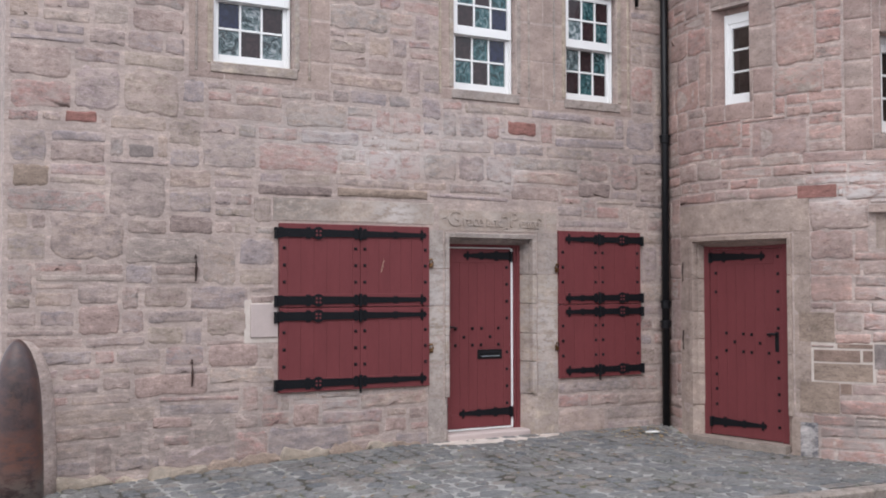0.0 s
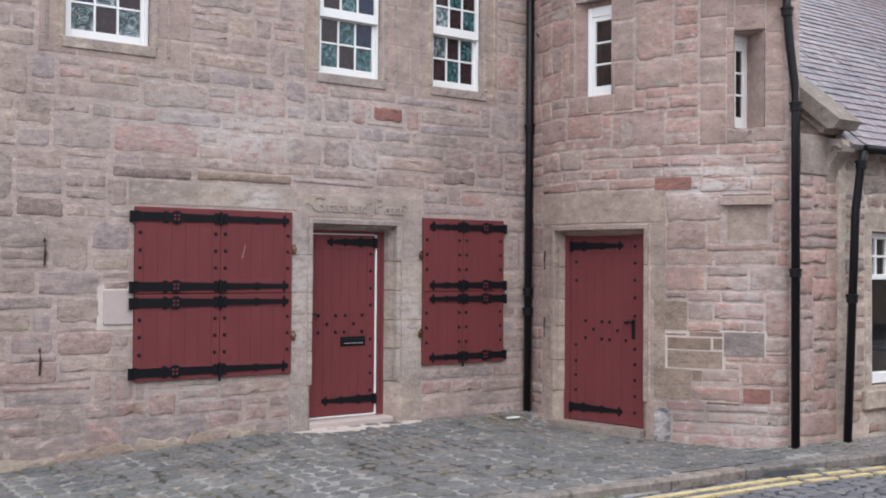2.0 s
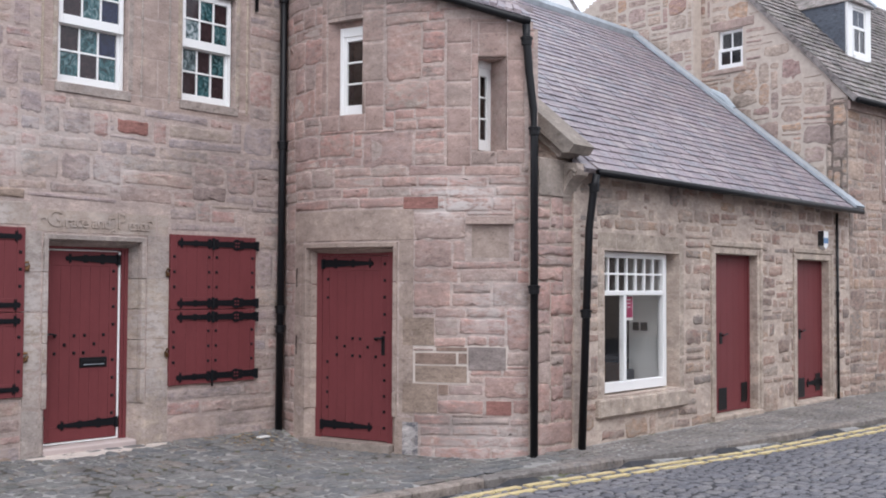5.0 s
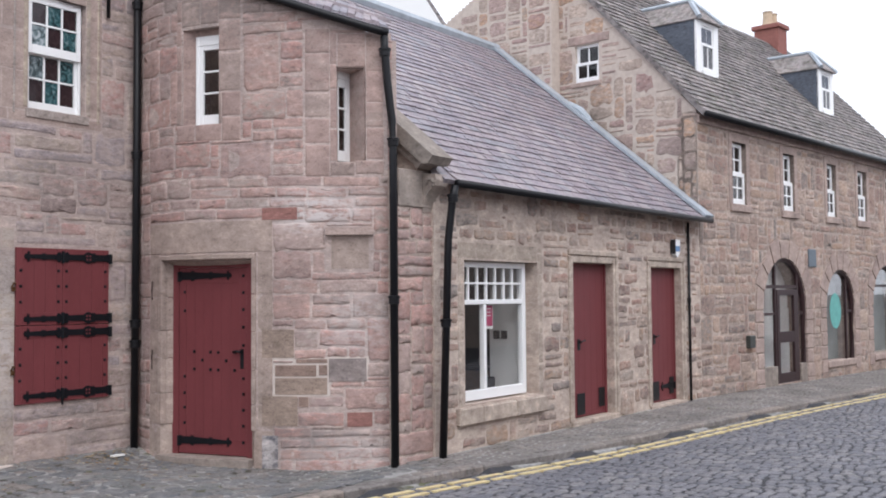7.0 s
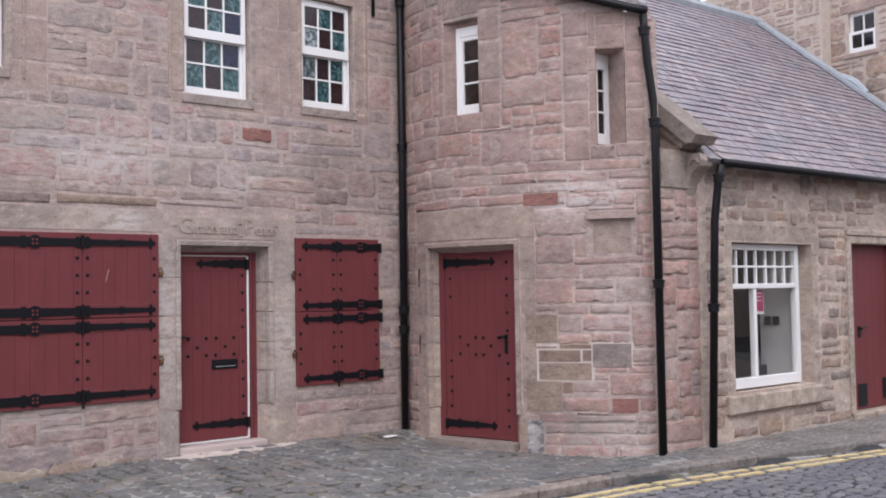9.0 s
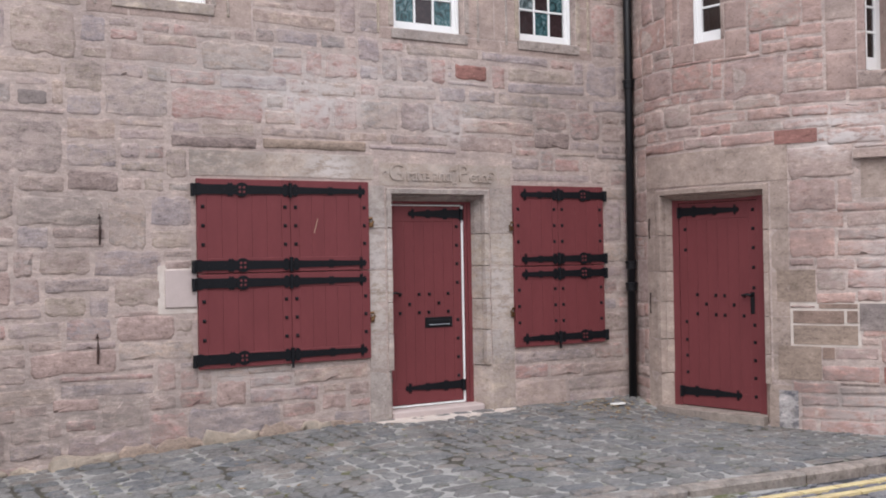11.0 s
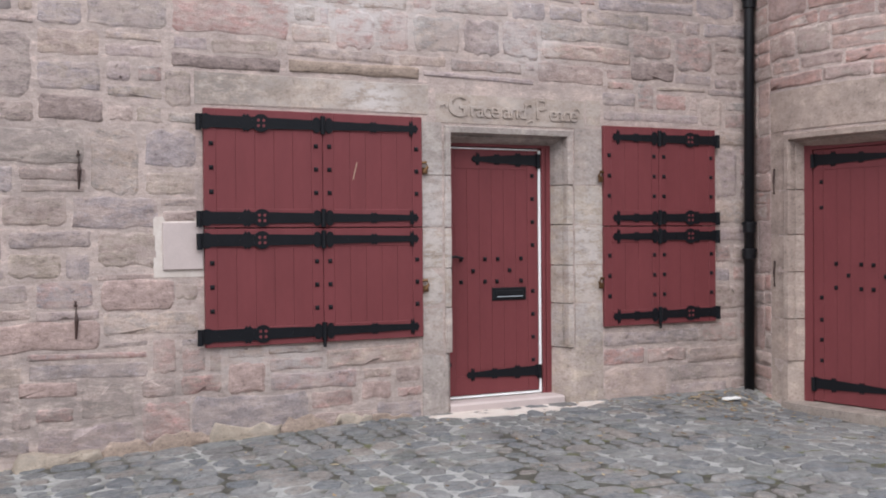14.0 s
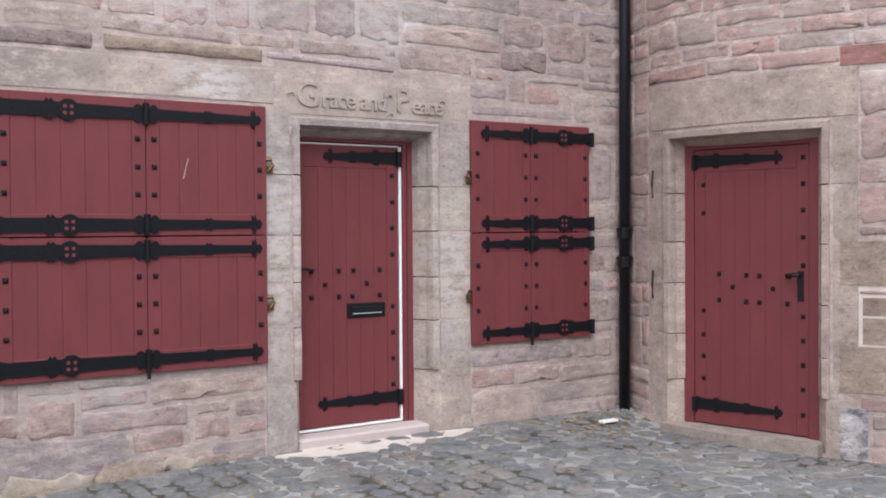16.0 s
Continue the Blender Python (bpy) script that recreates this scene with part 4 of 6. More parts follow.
def door_surround(parent, place, s0, s1, head, stop, left_joints, right_joints, left_reach, right_reach, material, seed):
    r = random.Random(seed)
    for edge, way, joints, reach in ((s0, -1, left_joints, left_reach), (s1, 1, right_joints, right_reach)):
        for z0, z1 in zip(joints, joints[1:]):
            jamb_stone(parent, place, edge, way, z0, z1, reach, MOULDED if z0 >= stop else PLAIN, material, r, head if z1 == joints[-1] else None)
    door_head(parent, place, s0, s1, head, material, r)


# ---- the main house's openings ----
dressed_rng = random.Random(11)


def dressed(parent, place, region, blocked, sizes, material, near=lambda s, z: True, proud=0.004, n=8):
    stones = lay(*region, blocked, sizes, dressed_rng, cell=0.04)
    masonry(parent, "dressed_stone", stones, place, dressed_rng, 0.010, proud, near, material, material, wonky=0.02, corner=0.03, n=n)


def quoin_sizes(r):
    return (r.choice((0.28, 0.36, 0.6)), r.choice((0.28, 0.32, 0.4)))


def main_window(name, u0, u1, v0, label, tints):
    w = tagged(new(name), label, "window", kind="structure")
    at = lambda u, v, d: on_main(u, v, d - 0.10)
    pick = lambda i, j: M[tints[(i * 2 + j) % len(tints)]]
    swap = lambda i, j: M[tints[(i * 2 + 1 - j) % len(tints)]]
    mid = v0 + 0.66
    part("window_frame", slabs(at, [(u0, u0 + 0.035, v0, 5.06, -0.06, 0.02), (u1 - 0.035, u1, v0, 5.06, -0.06, 0.02), (u0, u1, 5.02, 5.07, -0.06, 0.022)]), M["white"], w)
    sash(w, at, u0 + 0.02, u1 - 0.02, v0 + 0.005, mid + 0.02, 3, 2, pick, -0.05, bottom=0.10)
    sash(w, at, u0 + 0.02, u1 - 0.02, mid - 0.02, 5.03, 3, 2, swap, 0.0, bottom=0.10)
    a, b, c, d = u0 + 0.07, u1 - 0.07, v0 + 0.105, mid - 0.03
    for i in range(3):
        for j in range(2):
            if tints[i * 2 + j] == "glass_bottle":
                x, z = a + (b - a) * (i + 0.5) / 3, c + (d - c) * (j + 0.5) / 2
                for r in (0.018, 0.045, 0.075, 0.1):
                    ring = [at(x + r * math.cos(math.pi * k / 10), z + r * math.sin(math.pi * k / 10), -0.026) for k in range(21)]
                    part("bullseye_ring", rod(ring, 0.006, n=6), M["glass_bottle"], w)
    part("window_sill", slab(on_main, u0 - 0.04, u1 + 0.05, v0 - 0.10, v0 + 0.005, -0.12, 0.02, 0.008), M["ashlar"], w, "worn dressed stone sill")
    return w


main_window("window_1", -2.72, -1.91, 3.79, "white six-over-six sash window with bullseye panes", ["glass_bottle", "glass_navy", "glass_maroon", "glass_bottle", "glass_bottle", "glass_maroon"])
main_window("window_2", -0.03, 0.76, 3.755, "white sash window with teal and dark leaded panes", ["glass_teal", "glass_maroon", "glass_maroon", "glass_teal", "glass_teal", "glass_navy"])
main_window("window_3", 1.47, 2.19, 3.765, "white sash window beside the drainpipe with greenish panes", ["glass_maroon", "glass_bottle", "glass_teal", "glass_maroon", "glass_maroon", "glass_teal"])

# mouldings round the upper windows and the first door
trim = tagged(new("trim_main"), "moulded dressed stone edging round windows and door", "moulding", kind="structure")
for a, b in ((-2.74, -1.89), (-0.05, 0.78), (1.45, 2.21)):
    for u, k in ((a, -1), (b, 1)):
        part("moulding", slabs(on_main, [(min(u, u + k * 0.05), max(u, u + k * 0.05), 3.78, 6.2, -0.02, 0.012)], 0.006), M["ashlar"], trim)
        part("moulding", rod([on_main(u + k * 0.16, 3.7, 0.002), on_main(u + k * 0.16, 6.2, 0.002)], 0.014, n=8), M["ashlar"], trim)
door_surround(trim, on_main, -0.042, 0.907, 2.055, 0.3, (-0.22, 0.38, 0.74, 1.05, 1.37, 1.78, 2.055), (-0.22, 0.36, 0.73, 1.05, 1.39, 1.72, 2.055), 0.318, 0.413, M["jamb"], 4)

# carved words over the first door
def carve(words, size, x, z, space=0.9):
    letters = bpy.data.curves.new("carving", "FONT")
    letters.body, letters.size, letters.extrude, letters.bevel_depth, letters.align_y = words, size, 0.002, 0.003, "CENTER"
    letters.space_character = space
    holder = bpy.data.objects.new("carving_curve", letters)
    scene.collection.objects.link(holder)
    bpy.context.view_layer.update()
    carved = bpy.data.meshes.new_from_object(holder.evaluated_get(bpy.context.evaluated_depsgraph_get()))
    bpy.data.objects.remove(holder)
    carved.name = "inscription"
    carved.materials.append(M["lintel"])
    ob = new("inscription", carved)
    ob.matrix_basis = pose(x, -0.0075, z, 90, 0, 0)
    return adopt(ob, trim, "raised carved lettering")


carve("G", 0.245, -0.13, 2.325)
carve("race and", 0.175, 0.065, 2.305, 0.88)
carve("P", 0.245, 0.665, 2.33)
carve("eace", 0.175, 0.80, 2.30, 0.85)
for x, z, k in ((-0.15, 2.315, 1), (0.63, 2.345, 1), (1.06, 2.33, -1), (0.64, 2.215, 1)):
    curl = [on_main(x + k * 0.045 * f * math.cos(3.4 * f), z + 0.045 * f * math.sin(3.4 * f), 0.006) for f in (0.15, 0.4, 0.6, 0.8, 1.0)]
    part("flourish", rod(curl, [0.004, 0.006, 0.007, 0.005, 0.002], n=6), M["lintel"], trim)

# the first door
door_1 = tagged(new("door_1"), "dark red plank door with iron studs and letterbox, ajar by a crack", "door", kind="structure")
on_door = lambda u, v, w: on_main(u, v, w - 0.19)
leaf_1 = plank_leaf(door_1, on_door, -0.085, 0.796, 0.0, 2.01, 0.10, 0.16, 6, -0.04, 0.012)
part("door_frame", slabs(on_door, [(-0.13, -0.088, -0.04, 2.06, -0.05, 0.02), (0.829, 0.865, -0.06, 2.06, -0.05, 0.022), (0.867, 0.94, -0.06, 2.06, -0.05, 0.03), (-0.13, 0.94, 2.03, 2.10, -0.05, 0.028)]), M["paint"], door_1)
part("draught_strip", slabs(on_door, [(0.800, 0.822, -0.02, 2.015, -0.03, 0.016), (-0.085, 0.80, 2.012, 2.022, -0.03, 0.012), (-0.085, 0.80, -0.022, -0.006, -0.03, 0.022)], 0.002), M["white"], door_1, "white draught strip")
for u, v in [(0.07, 1.11), (0.29, 1.11), (0.41, 1.11), (0.63, 1.11), (0.18, 1.015), (0.52, 1.015), (0.07, 0.925), (0.29, 0.925), (0.40, 0.925), (0.63, 0.925)]:
    shared("stud", STUD, leaf_1, on_door(u, v, 0.012))
for k in range(9):
    if k != 4:
        shared("stud", STUD, leaf_1, on_door(0.742, 1.80 - 0.193 * k, 0.012))
        shared("stud", STUD, leaf_1, on_door(-0.04, 1.80 - 0.193 * k, 0.012))
strap(door_1, on_door, 0.79, 1.93, 0.62, -1, 0.05, 0.02, (0.3, 0.62), 0, 0, 0.013)
strap(door_1, on_door, 0.79, 0.165, 0.68, -1, 0.045, 0.02, (0.3, 0.62), 0, 0, 0.013)
box_1 = part("letterbox", slabs(on_door, [(0.355, 0.675, 0.765, 0.872, 0.0, 0.018), (0.385, 0.645, 0.788, 0.848, 0.016, 0.026)], 0.005), M["iron"], door_1, "black iron letterbox")
part("flap", slab(on_door, 0.395, 0.635, 0.793, 0.80, 0.02, 0.034, 0.002), M["lead"], box_1)
part("handle", rod([on_door(-0.035, 1.13, 0.012), on_door(-0.035, 1.13, 0.05), on_door(0.0, 1.135, 0.055), on_door(0.07, 1.12, 0.05)], 0.011, slab(on_door, -0.06, -0.012, 0.97, 1.18, 0.0, 0.014, 0.003), 8), M["iron"], door_1, "black lever handle on a plate")
part("threshold", slabs(on_main, [(-0.12, 0.94, -0.16, -0.03, -0.5, 0.02)], 0.015), M["plaque"], door_1, "pale stone door step")

# shutters
def shutter(u0, u1, hinge_left, label):
    """A pair of folding shutters in two tiers, closed, with strap hinges, studs and catches."""
    thing = empty("window_shutters", ((u0 + u1) / 2, -0.03, 0.52), label=label, category="shutter", group="closed window shutters")
    mid, split = (u0 + u1) / 2 + (0.035 if hinge_left else -0.025), 1.372
    for v0, v1 in ((0.522, split - 0.004), (split + 0.004, 2.225)):
        for a, b in ((u0, mid - 0.002), (mid + 0.002, u1)):
            plank_leaf(thing, on_main, a, b, v0, v1, 0.085 if b - a > 0.7 else 0.075, 0.135, 5 if b - a > 0.7 else 3, -0.03, 0.036, "leaf")
            for k in range(3):
                z = v0 + 0.258 + k * 0.172 if v0 < 1 else v1 - 0.25 - k * 0.172
                for u in (a + 0.05, b - 0.05):
                    shared("stud", STUD, thing, on_main(u, z, 0.036))
    start, way = (u0 - 0.035, 1) if hinge_left else (u1 + 0.012, -1)
    for v in (2.13, 1.445, 1.285, 0.605):
        strap(thing, on_main, start, v, (u1 - u0) - (0.0 if hinge_left else 0.07), way, w=0.037, half=0.049 if hinge_left else 0.043, taper=0.023, knuckle=abs(mid - start) / ((u1 - u0) - (0.0 if hinge_left else 0.07)), roundel=0.265)
    side, s = (u1, 1) if hinge_left else (u0, -1)
    for v in (1.84, 0.925) if hinge_left else (1.80, 0.90):
        bm = rod([on_main(side - s * 0.01, v + 0.03, 0.02), on_main(side + s * 0.035, v + 0.035, 0.035), on_main(side + s * 0.05, v, 0.03), on_main(side + s * 0.02, v - 0.04, 0.03)], 0.012, n=8)
        slab(on_main, min(side + s * 0.005, side + s * 0.05), max(side + s * 0.005, side + s * 0.05), v - 0.055, v - 0.005, 0.015, 0.035, 0.006, bm)
        part("padlock", bm, M["brass"], thing, "old brass padlock and hasp")
    part("bolt", rod([on_main(mid, 0.535, 0.045), on_main(mid, 0.485, 0.05)], 0.013, n=8), M["iron"], thing)
    part("backing", slab(on_main, u0 + 0.06, u1 - 0.06, 0.58, 2.16, -0.06, -0.035, 0), M["dark"], thing)
    return thing


large = shutter(-2.055, -0.365, True, "large pair of dark red plank shutters with black strap hinges")
part("scratch", slab(lambda u, v, w: on_main(u + 0.26 * (v - 1.8), v, w), -0.920, -0.9155, 1.735, 1.865, 0.028, 0.0325, 0), M["pot"], large, "pale scratch through the paint")
shutter(1.322, 2.508, False, "narrow pair of dark red plank shutters with black strap hinges")

# things on the main wall
tagged(part("stone_panel", slab(on_main, -2.345, -2.062, 1.08, 1.415, -0.01, 0.022, 0.006), M["plaque"]), "smooth pale pink replacement stone panel beside the shutters", "stone panel")
for z0, z1, x in ((1.64, 1.90, -2.895), (0.63, 0.885, -2.925)):
    bm = rod([on_main(x, z1, 0.02), on_main(x + 0.004, (z0 + z1) / 2, 0.034), on_main(x, z0, 0.02)], [0.008, 0.014, 0.007], n=8)
    rod([on_main(x, z1 - 0.03, -0.03), on_main(x, z1 - 0.03, 0.03)], 0.012, bm, 8)
    tagged(part("wall_hook", bm, M["rust"]), "thin rusty iron shutter hook fixed in the wall", "hook", group="iron wall hooks")
downpipe([(2.86, -0.09, 6.2), (2.858, -0.09, 3.2), (2.84, -0.09, -0.15)], 0.044, [(2.848, -0.09, 1.36), (2.858, -0.09, 3.38), (2.846, -0.09, 1.12), (2.86, -0.09, 5.2)], "black cast-iron drainpipe in the corner by the turret")
downpipe([(2.48, -0.04, 6.2), (2.48, -0.04, 4.98)], 0.022, [(2.48, -0.04, 5.3)], "thin black iron waste pipe ending beside the window")
bm = slab(lambda u, v, w: Vector((2.30 + u, -0.42 + v, ground_z(2.3, -0.42) + 0.02 + w)), 0, 0.16, 0, 0.07, 0, 0.02, 0.006)
tagged(part("litter", bm, M["paper"]), "crumpled white paper litter on the setts", "litter")


def guard():
    """The iron corner guard: a half-round bullet shape with a stone bed behind."""
    thing = empty("corner_guard", (-4.5, -0.1, ground_z(-4.5, -0.2)), label="rusty iron bullet-shaped guard at the house corner", category="guard post")
    base, top, r = ground_z(-4.5, -0.2) - 0.05, 1.13, 0.215
    levels = [base, 0.0, 0.3, 0.6, 0.8, 0.92, 1.02, 1.08, 1.115, top]
    rads = [1.06, 1.04, 1.0, 0.93, 0.82, 0.68, 0.5, 0.34, 0.18, 0.02]
    part("shell", rod([(-4.50, -0.17, z) for z in levels], [r * k for k in rads], n=28), M["guard"], thing, smooth=True)
    part("bed", rod([(-4.42, 0.06, z) for z in levels[:-1]] + [(-4.42, 0.06, 1.2)], [(r + 0.06) * k for k in rads[:-1]] + [0.05], n=28), M["mortar"], thing, "mortar bed", smooth=True)


guard()

# ---- the turret's openings ----
door_2 = tagged(new("door_2"), "dark red plank door with iron studs and lever handle", "door", kind="structure")
DOOR_2, DOOR_2_TURN = Vector((2.93, -0.75, 0)), radians(11.6)


def on_door2(u, v, w):
    """The turret door's plane, turned with the curve of the wall."""
    run, c, n = (u - 0.75) * 0.861, math.cos(DOOR_2_TURN), math.sin(DOOR_2_TURN)
    return DOOR_2 + Vector((n * run - c * w, -c * run - n * w, v))



leaf_2 = plank_leaf(door_2, on_door2, 0.79, 1.872, -0.12, 2.0, 0.11, 0.17, 6, -0.04, 0.012)
part("door_frame", slabs(on_door2, [(0.60, 0.786, -0.2, 2.06, -0.05, 0.022), (1.876, 2.10, -0.2, 2.06, -0.05, 0.026), (0.60, 2.10, 2.004, 2.09, -0.05, 0.022)]), M["paint"], door_2)
strap(door_2, on_door2, 0.80, 1.915, 0.84, 1, 0.05, 0.02, (0.25, 0.6), 0, 0, 0.013)
strap(door_2, on_door2, 0.80, 0.03, 0.84, 1, 0.048, 0.02, (0.25, 0.6), 0, 0, 0.013)
for u, v in [(1.037, 1.044), (1.299, 1.041), (1.423, 1.038), (1.69, 1.04), (1.167, 0.949), (1.548, 0.946), (1.036, 0.845), (1.299, 0.841), (1.423, 0.839), (1.68, 0.839)]:
    shared("stud", STUD, leaf_2, on_door2(u, v, 0.012), TO_WEST)
for v in (1.906, 1.716, 1.524, 1.327, 1.121, 0.749, 0.574, 0.395, 0.217, 0.033):
    shared("stud", STUD, leaf_2, on_door2(1.818, v, 0.012), TO_WEST)
for v in (1.73, 1.514, 0.758, 0.57, 0.403, 0.227):
    shared("stud", STUD, leaf_2, on_door2(0.88, v, 0.012), TO_WEST)
part("handle", rod([on_door2(1.798, 1.05, 0.014), on_door2(1.798, 1.05, 0.055), on_door2(1.75, 1.055, 0.06), on_door2(1.69, 1.045, 0.055)], 0.014, slab(on_door2, 1.77, 1.826, 0.86, 1.08, 0.0, 0.018, 0.003), 8), M["iron"], door_2, "black lever handle on a plate")
step = [turret_at(S(-0.605) + k * 0.1) for k in range(14)]
part("threshold", prism([(3.06, step[0][1])] + [(x - 0.07, y - 0.012) for x, y in step] + [(3.28, step[-1][1] + 0.05)], 0.14, lambda u, v, w: Vector((u, v, -0.27 + w))), M["ashlar_old"], door_2, "worn curved stone step")

trim_turret = tagged(new("trim_turret"), "moulded dressed stone edging round the turret door", "moulding", kind="structure")


def along(place, s0, s1, v0, v1, w0, w1, material, parent, name="moulding", step=0.08, label=""):
    """A band that follows a curved wall."""
    n = max(1, int(abs(s1 - s0) / step))
    bm = bmesh.new()
    rings = []
    for k in range(n + 1):
        s = s0 + (s1 - s0) * k / n
        rings.append([bm.verts.new(place(s, v, w)) for v, w in ((v0, w0), (v0, w1), (v1, w1), (v1, w0))])
    for a, b in zip(rings, rings[1:]):
        for k in range(4):
            bm.faces.new((a[k], a[(k + 1) % 4], b[(k + 1) % 4], b[k]))
    bm.faces.new(rings[0])
    bm.faces.new(rings[-1][::-1])
    bmesh.ops.recalc_face_normals(bm, faces=bm.faces)
    return part(name, bm, material, parent, label)


door_surround(trim_turret, on_turret, S(-0.721), S(-1.807), 2.03, 0.15, (-0.26, 0.21, 0.57, 0.97, 1.29, 1.67, 2.03), (-0.26, 0.19, 0.48, 0.85, 1.28, 1.70, 2.03), S(-0.721) - S(-0.40), S(-2.088) - S(-1.807), M["jamb_turret"], 9)
for z in (0.95, 1.75):
    part("iron_pin", rod([on_turret(S(-0.46), z - 0.11, 0.014), on_turret(S(-0.46), z, 0.02), on_turret(S(-0.46), z + 0.11, 0.012)], 0.008, n=6), M["rust"], trim_turret)

dark_pick = lambda i, j: M["glass_dark"]
for name in ("window_4", "window_5"):
    s0, s1, v0, v1 = TURRET_HOLES[name]
    w = tagged(new(name), "narrow white stair window with a column of three panes", "window", kind="structure")
    if name == "window_4":
        s0 = S(-1.165)
        part("reveal", prism([(S(-0.987) - 0.01, -0.005), (s0 - 0.02, -0.13), (s0 - 0.02, -0.30), (S(-0.987) - 0.01, -0.30)], v1 - v0, lambda u, d, h: on_turret(u, v0 + h, d)), M["ashlar_red"], w, "dressed stone reveal")
        part("reveal", prism([(S(-0.987), -0.10), (s1, -0.10), (s1, -0.30), (S(-0.987), -0.30)], 0.10, lambda u, d, h: on_turret(u, v1 - 0.08 + h, d)), M["ashlar_red"], w)
        v1 -= 0.07
    a, b = on_turret(s0, 0, -0.15), on_turret(s1, 0, -0.15)
    if name == "window_5":
        a, b = Vector((3.541, -2.60, 0)), Vector((3.80, -2.60, 0))
        part("reveal", prism([(3.685, -2.955), (3.83, -2.55), (3.98, -2.55), (3.90, -2.95)], v1 - v0, lambda x, y, h: Vector((x, y, v0 + h))), M["ashlar_red"], w, "dressed stone reveal")
        part("reveal", prism([(3.50, -2.66), (3.70, -2.93), (3.95, -2.5), (3.50, -2.5)], 0.12, lambda x, y, h: Vector((x, y, v1 - 0.03 + h))), M["ashlar_red"], w)
        v0 += 0.03
    du = (b - a).normalized()
    nn = Vector((du.y, -du.x, 0))
    flat = lambda u, v, d, a=a, du=du, nn=nn: a + du * u + nn * d + Vector((0, 0, v))
    width = (b - a).length
    sash(w, flat, -0.03, width + 0.03, v0 + 0.01, v1 - 0.10, 1, 3, dark_pick, 0.0, 0.062 if name == "window_4" else 0.10, 0.12)
    part("window_frame", slabs(flat, [(-0.06, -0.02, v0, v1, -0.05, 0.06), (width + 0.02, width + 0.06, v0, v1, -0.05, 0.06), (-0.06, width + 0.06, v1 - 0.11, v1, -0.05, 0.055)]), M["white"], w)

# eaves of the turret: gutter, slate edge and downpipe
def turret_top(s):
    return 4.53 + 0.40 * (turret_at(s)[1] + 3.2)


eaves = tagged(new("turret_eaves"), "slate edge and black iron gutter over the turret", "eaves", kind="structure")
SE = [S(-0.05) + (TURRET_LEN - 0.12 - S(-0.05)) * k / 40 for k in range(41)]
part("gutter", rod([on_turret(s, turret_top(s) + 0.02, 0.09) for s in SE], 0.047, n=10), M["iron"], eaves, "black cast-iron gutter", True)
for k in range(40):
    s0, s1 = SE[k], SE[k + 1]
    v = turret_top(s0)
    bm = bmesh.new()
    q = [on_turret(s0 + 0.004, v + 0.07, 0.11), on_turret(s1 - 0.004, turret_top(s1) + 0.07, 0.11), on_turret(s1 - 0.004, turret_top(s1) + 0.30, -0.35), on_turret(s0 + 0.004, v + 0.30, -0.35)]
    lo = [bm.verts.new(p) for p in q]
    hi = [bm.verts.new(p + Vector((0, 0, 0.025 + 0.01 * (k % 3)))) for p in q]
    bm.faces.new(lo[::-1])
    bm.faces.new(hi)
    for i in range(4):
        bm.faces.new((lo[i], lo[(i + 1) % 4], hi[(i + 1) % 4], hi[i]))
    part("slate", bm, M["slate"], eaves)
downpipe([(3.76, -3.18, 4.54), (3.77, -3.18, 4.40), (3.79, -3.20, 4.01), (3.83, -3.23, 3.60), (3.82, -3.25, 3.3), (3.795, -3.27, -0.22)], 0.045, [(3.822, -3.248, 3.36), (3.805, -3.26, 1.62), (3.77, -3.18, 4.36)], "black drainpipe bent down from the turret gutter")

roof_line = [(2.95, 0.3), (2.92, -0.6), (2.95, -1.2), (3.10, -1.75), (3.30, -2.2), (3.60, -2.65), (3.85, -2.95), (4.05, -3.05), (4.05, 0.3)]
part("roof_slope", prism(roof_line, 0.05, lambda u, v, w: Vector((u, v, 4.70 + 0.40 * (v + 3.2) + w))), M["slate"], eaves, "slate roof slope")

# blocked niche in the turret
s_n = 2.862
niche = tagged(new("trim_niche"), "blocked recess with a projecting stone ledge", "niche", kind="structure")
along(on_turret, s_n, s_n + 0.52, 2.34, 2.42, -0.02, 0.07, M["ashlar_turret"], niche, "ledge")
along(on_turret, s_n + 0.06, s_n + 0.47, 1.97, 2.33, -0.02, 0.003, M["jamb_turret"], niche, "infill")

# rough pier between turret and cottage
pier = tagged(wall_mesh("wall_pier", lambda s, z, d: Vector((s, -3.262 - d, z)), 3.86, 4.56, -0.6, 3.06, [], 0.3, M["mortar_brown"]), "rough eroded pink stone pier beside the cottage", "wall", kind="structure")

# ---- the cottage's parts ----
cot = lambda u, v, w: on_cottage(u, v, w)
win = adopt(new("window"), cottage, "large white shop window with small top lights")
in_win = lambda u, v, d: on_cottage(u, v, d - 0.16)
clear = lambda i, j: M["glass"]
part("window_frame", slabs(in_win, [(5.12, 5.20, 0.38, 2.08, -0.03, 0.05), (6.64, 6.72, 0.38, 2.08, -0.03, 0.05), (5.20, 6.64, 2.01, 2.08, -0.03, 0.048), (5.20, 6.64, 0.38, 0.50, -0.03, 0.06), (5.20, 6.64, 1.55, 1.61, -0.03, 0.05), (5.72, 5.78, 0.50, 1.55, -0.03, 0.045)], 0.006), M["white"], win, "white-painted timber frame")
bar_specs = [(5.20 + 1.44 * k / 7 - 0.014, 5.20 + 1.44 * k / 7 + 0.014, 1.61, 2.01, -0.01, 0.03) for k in range(1, 7)] + [(5.20, 6.64, 1.80, 1.826, -0.01, 0.029)]
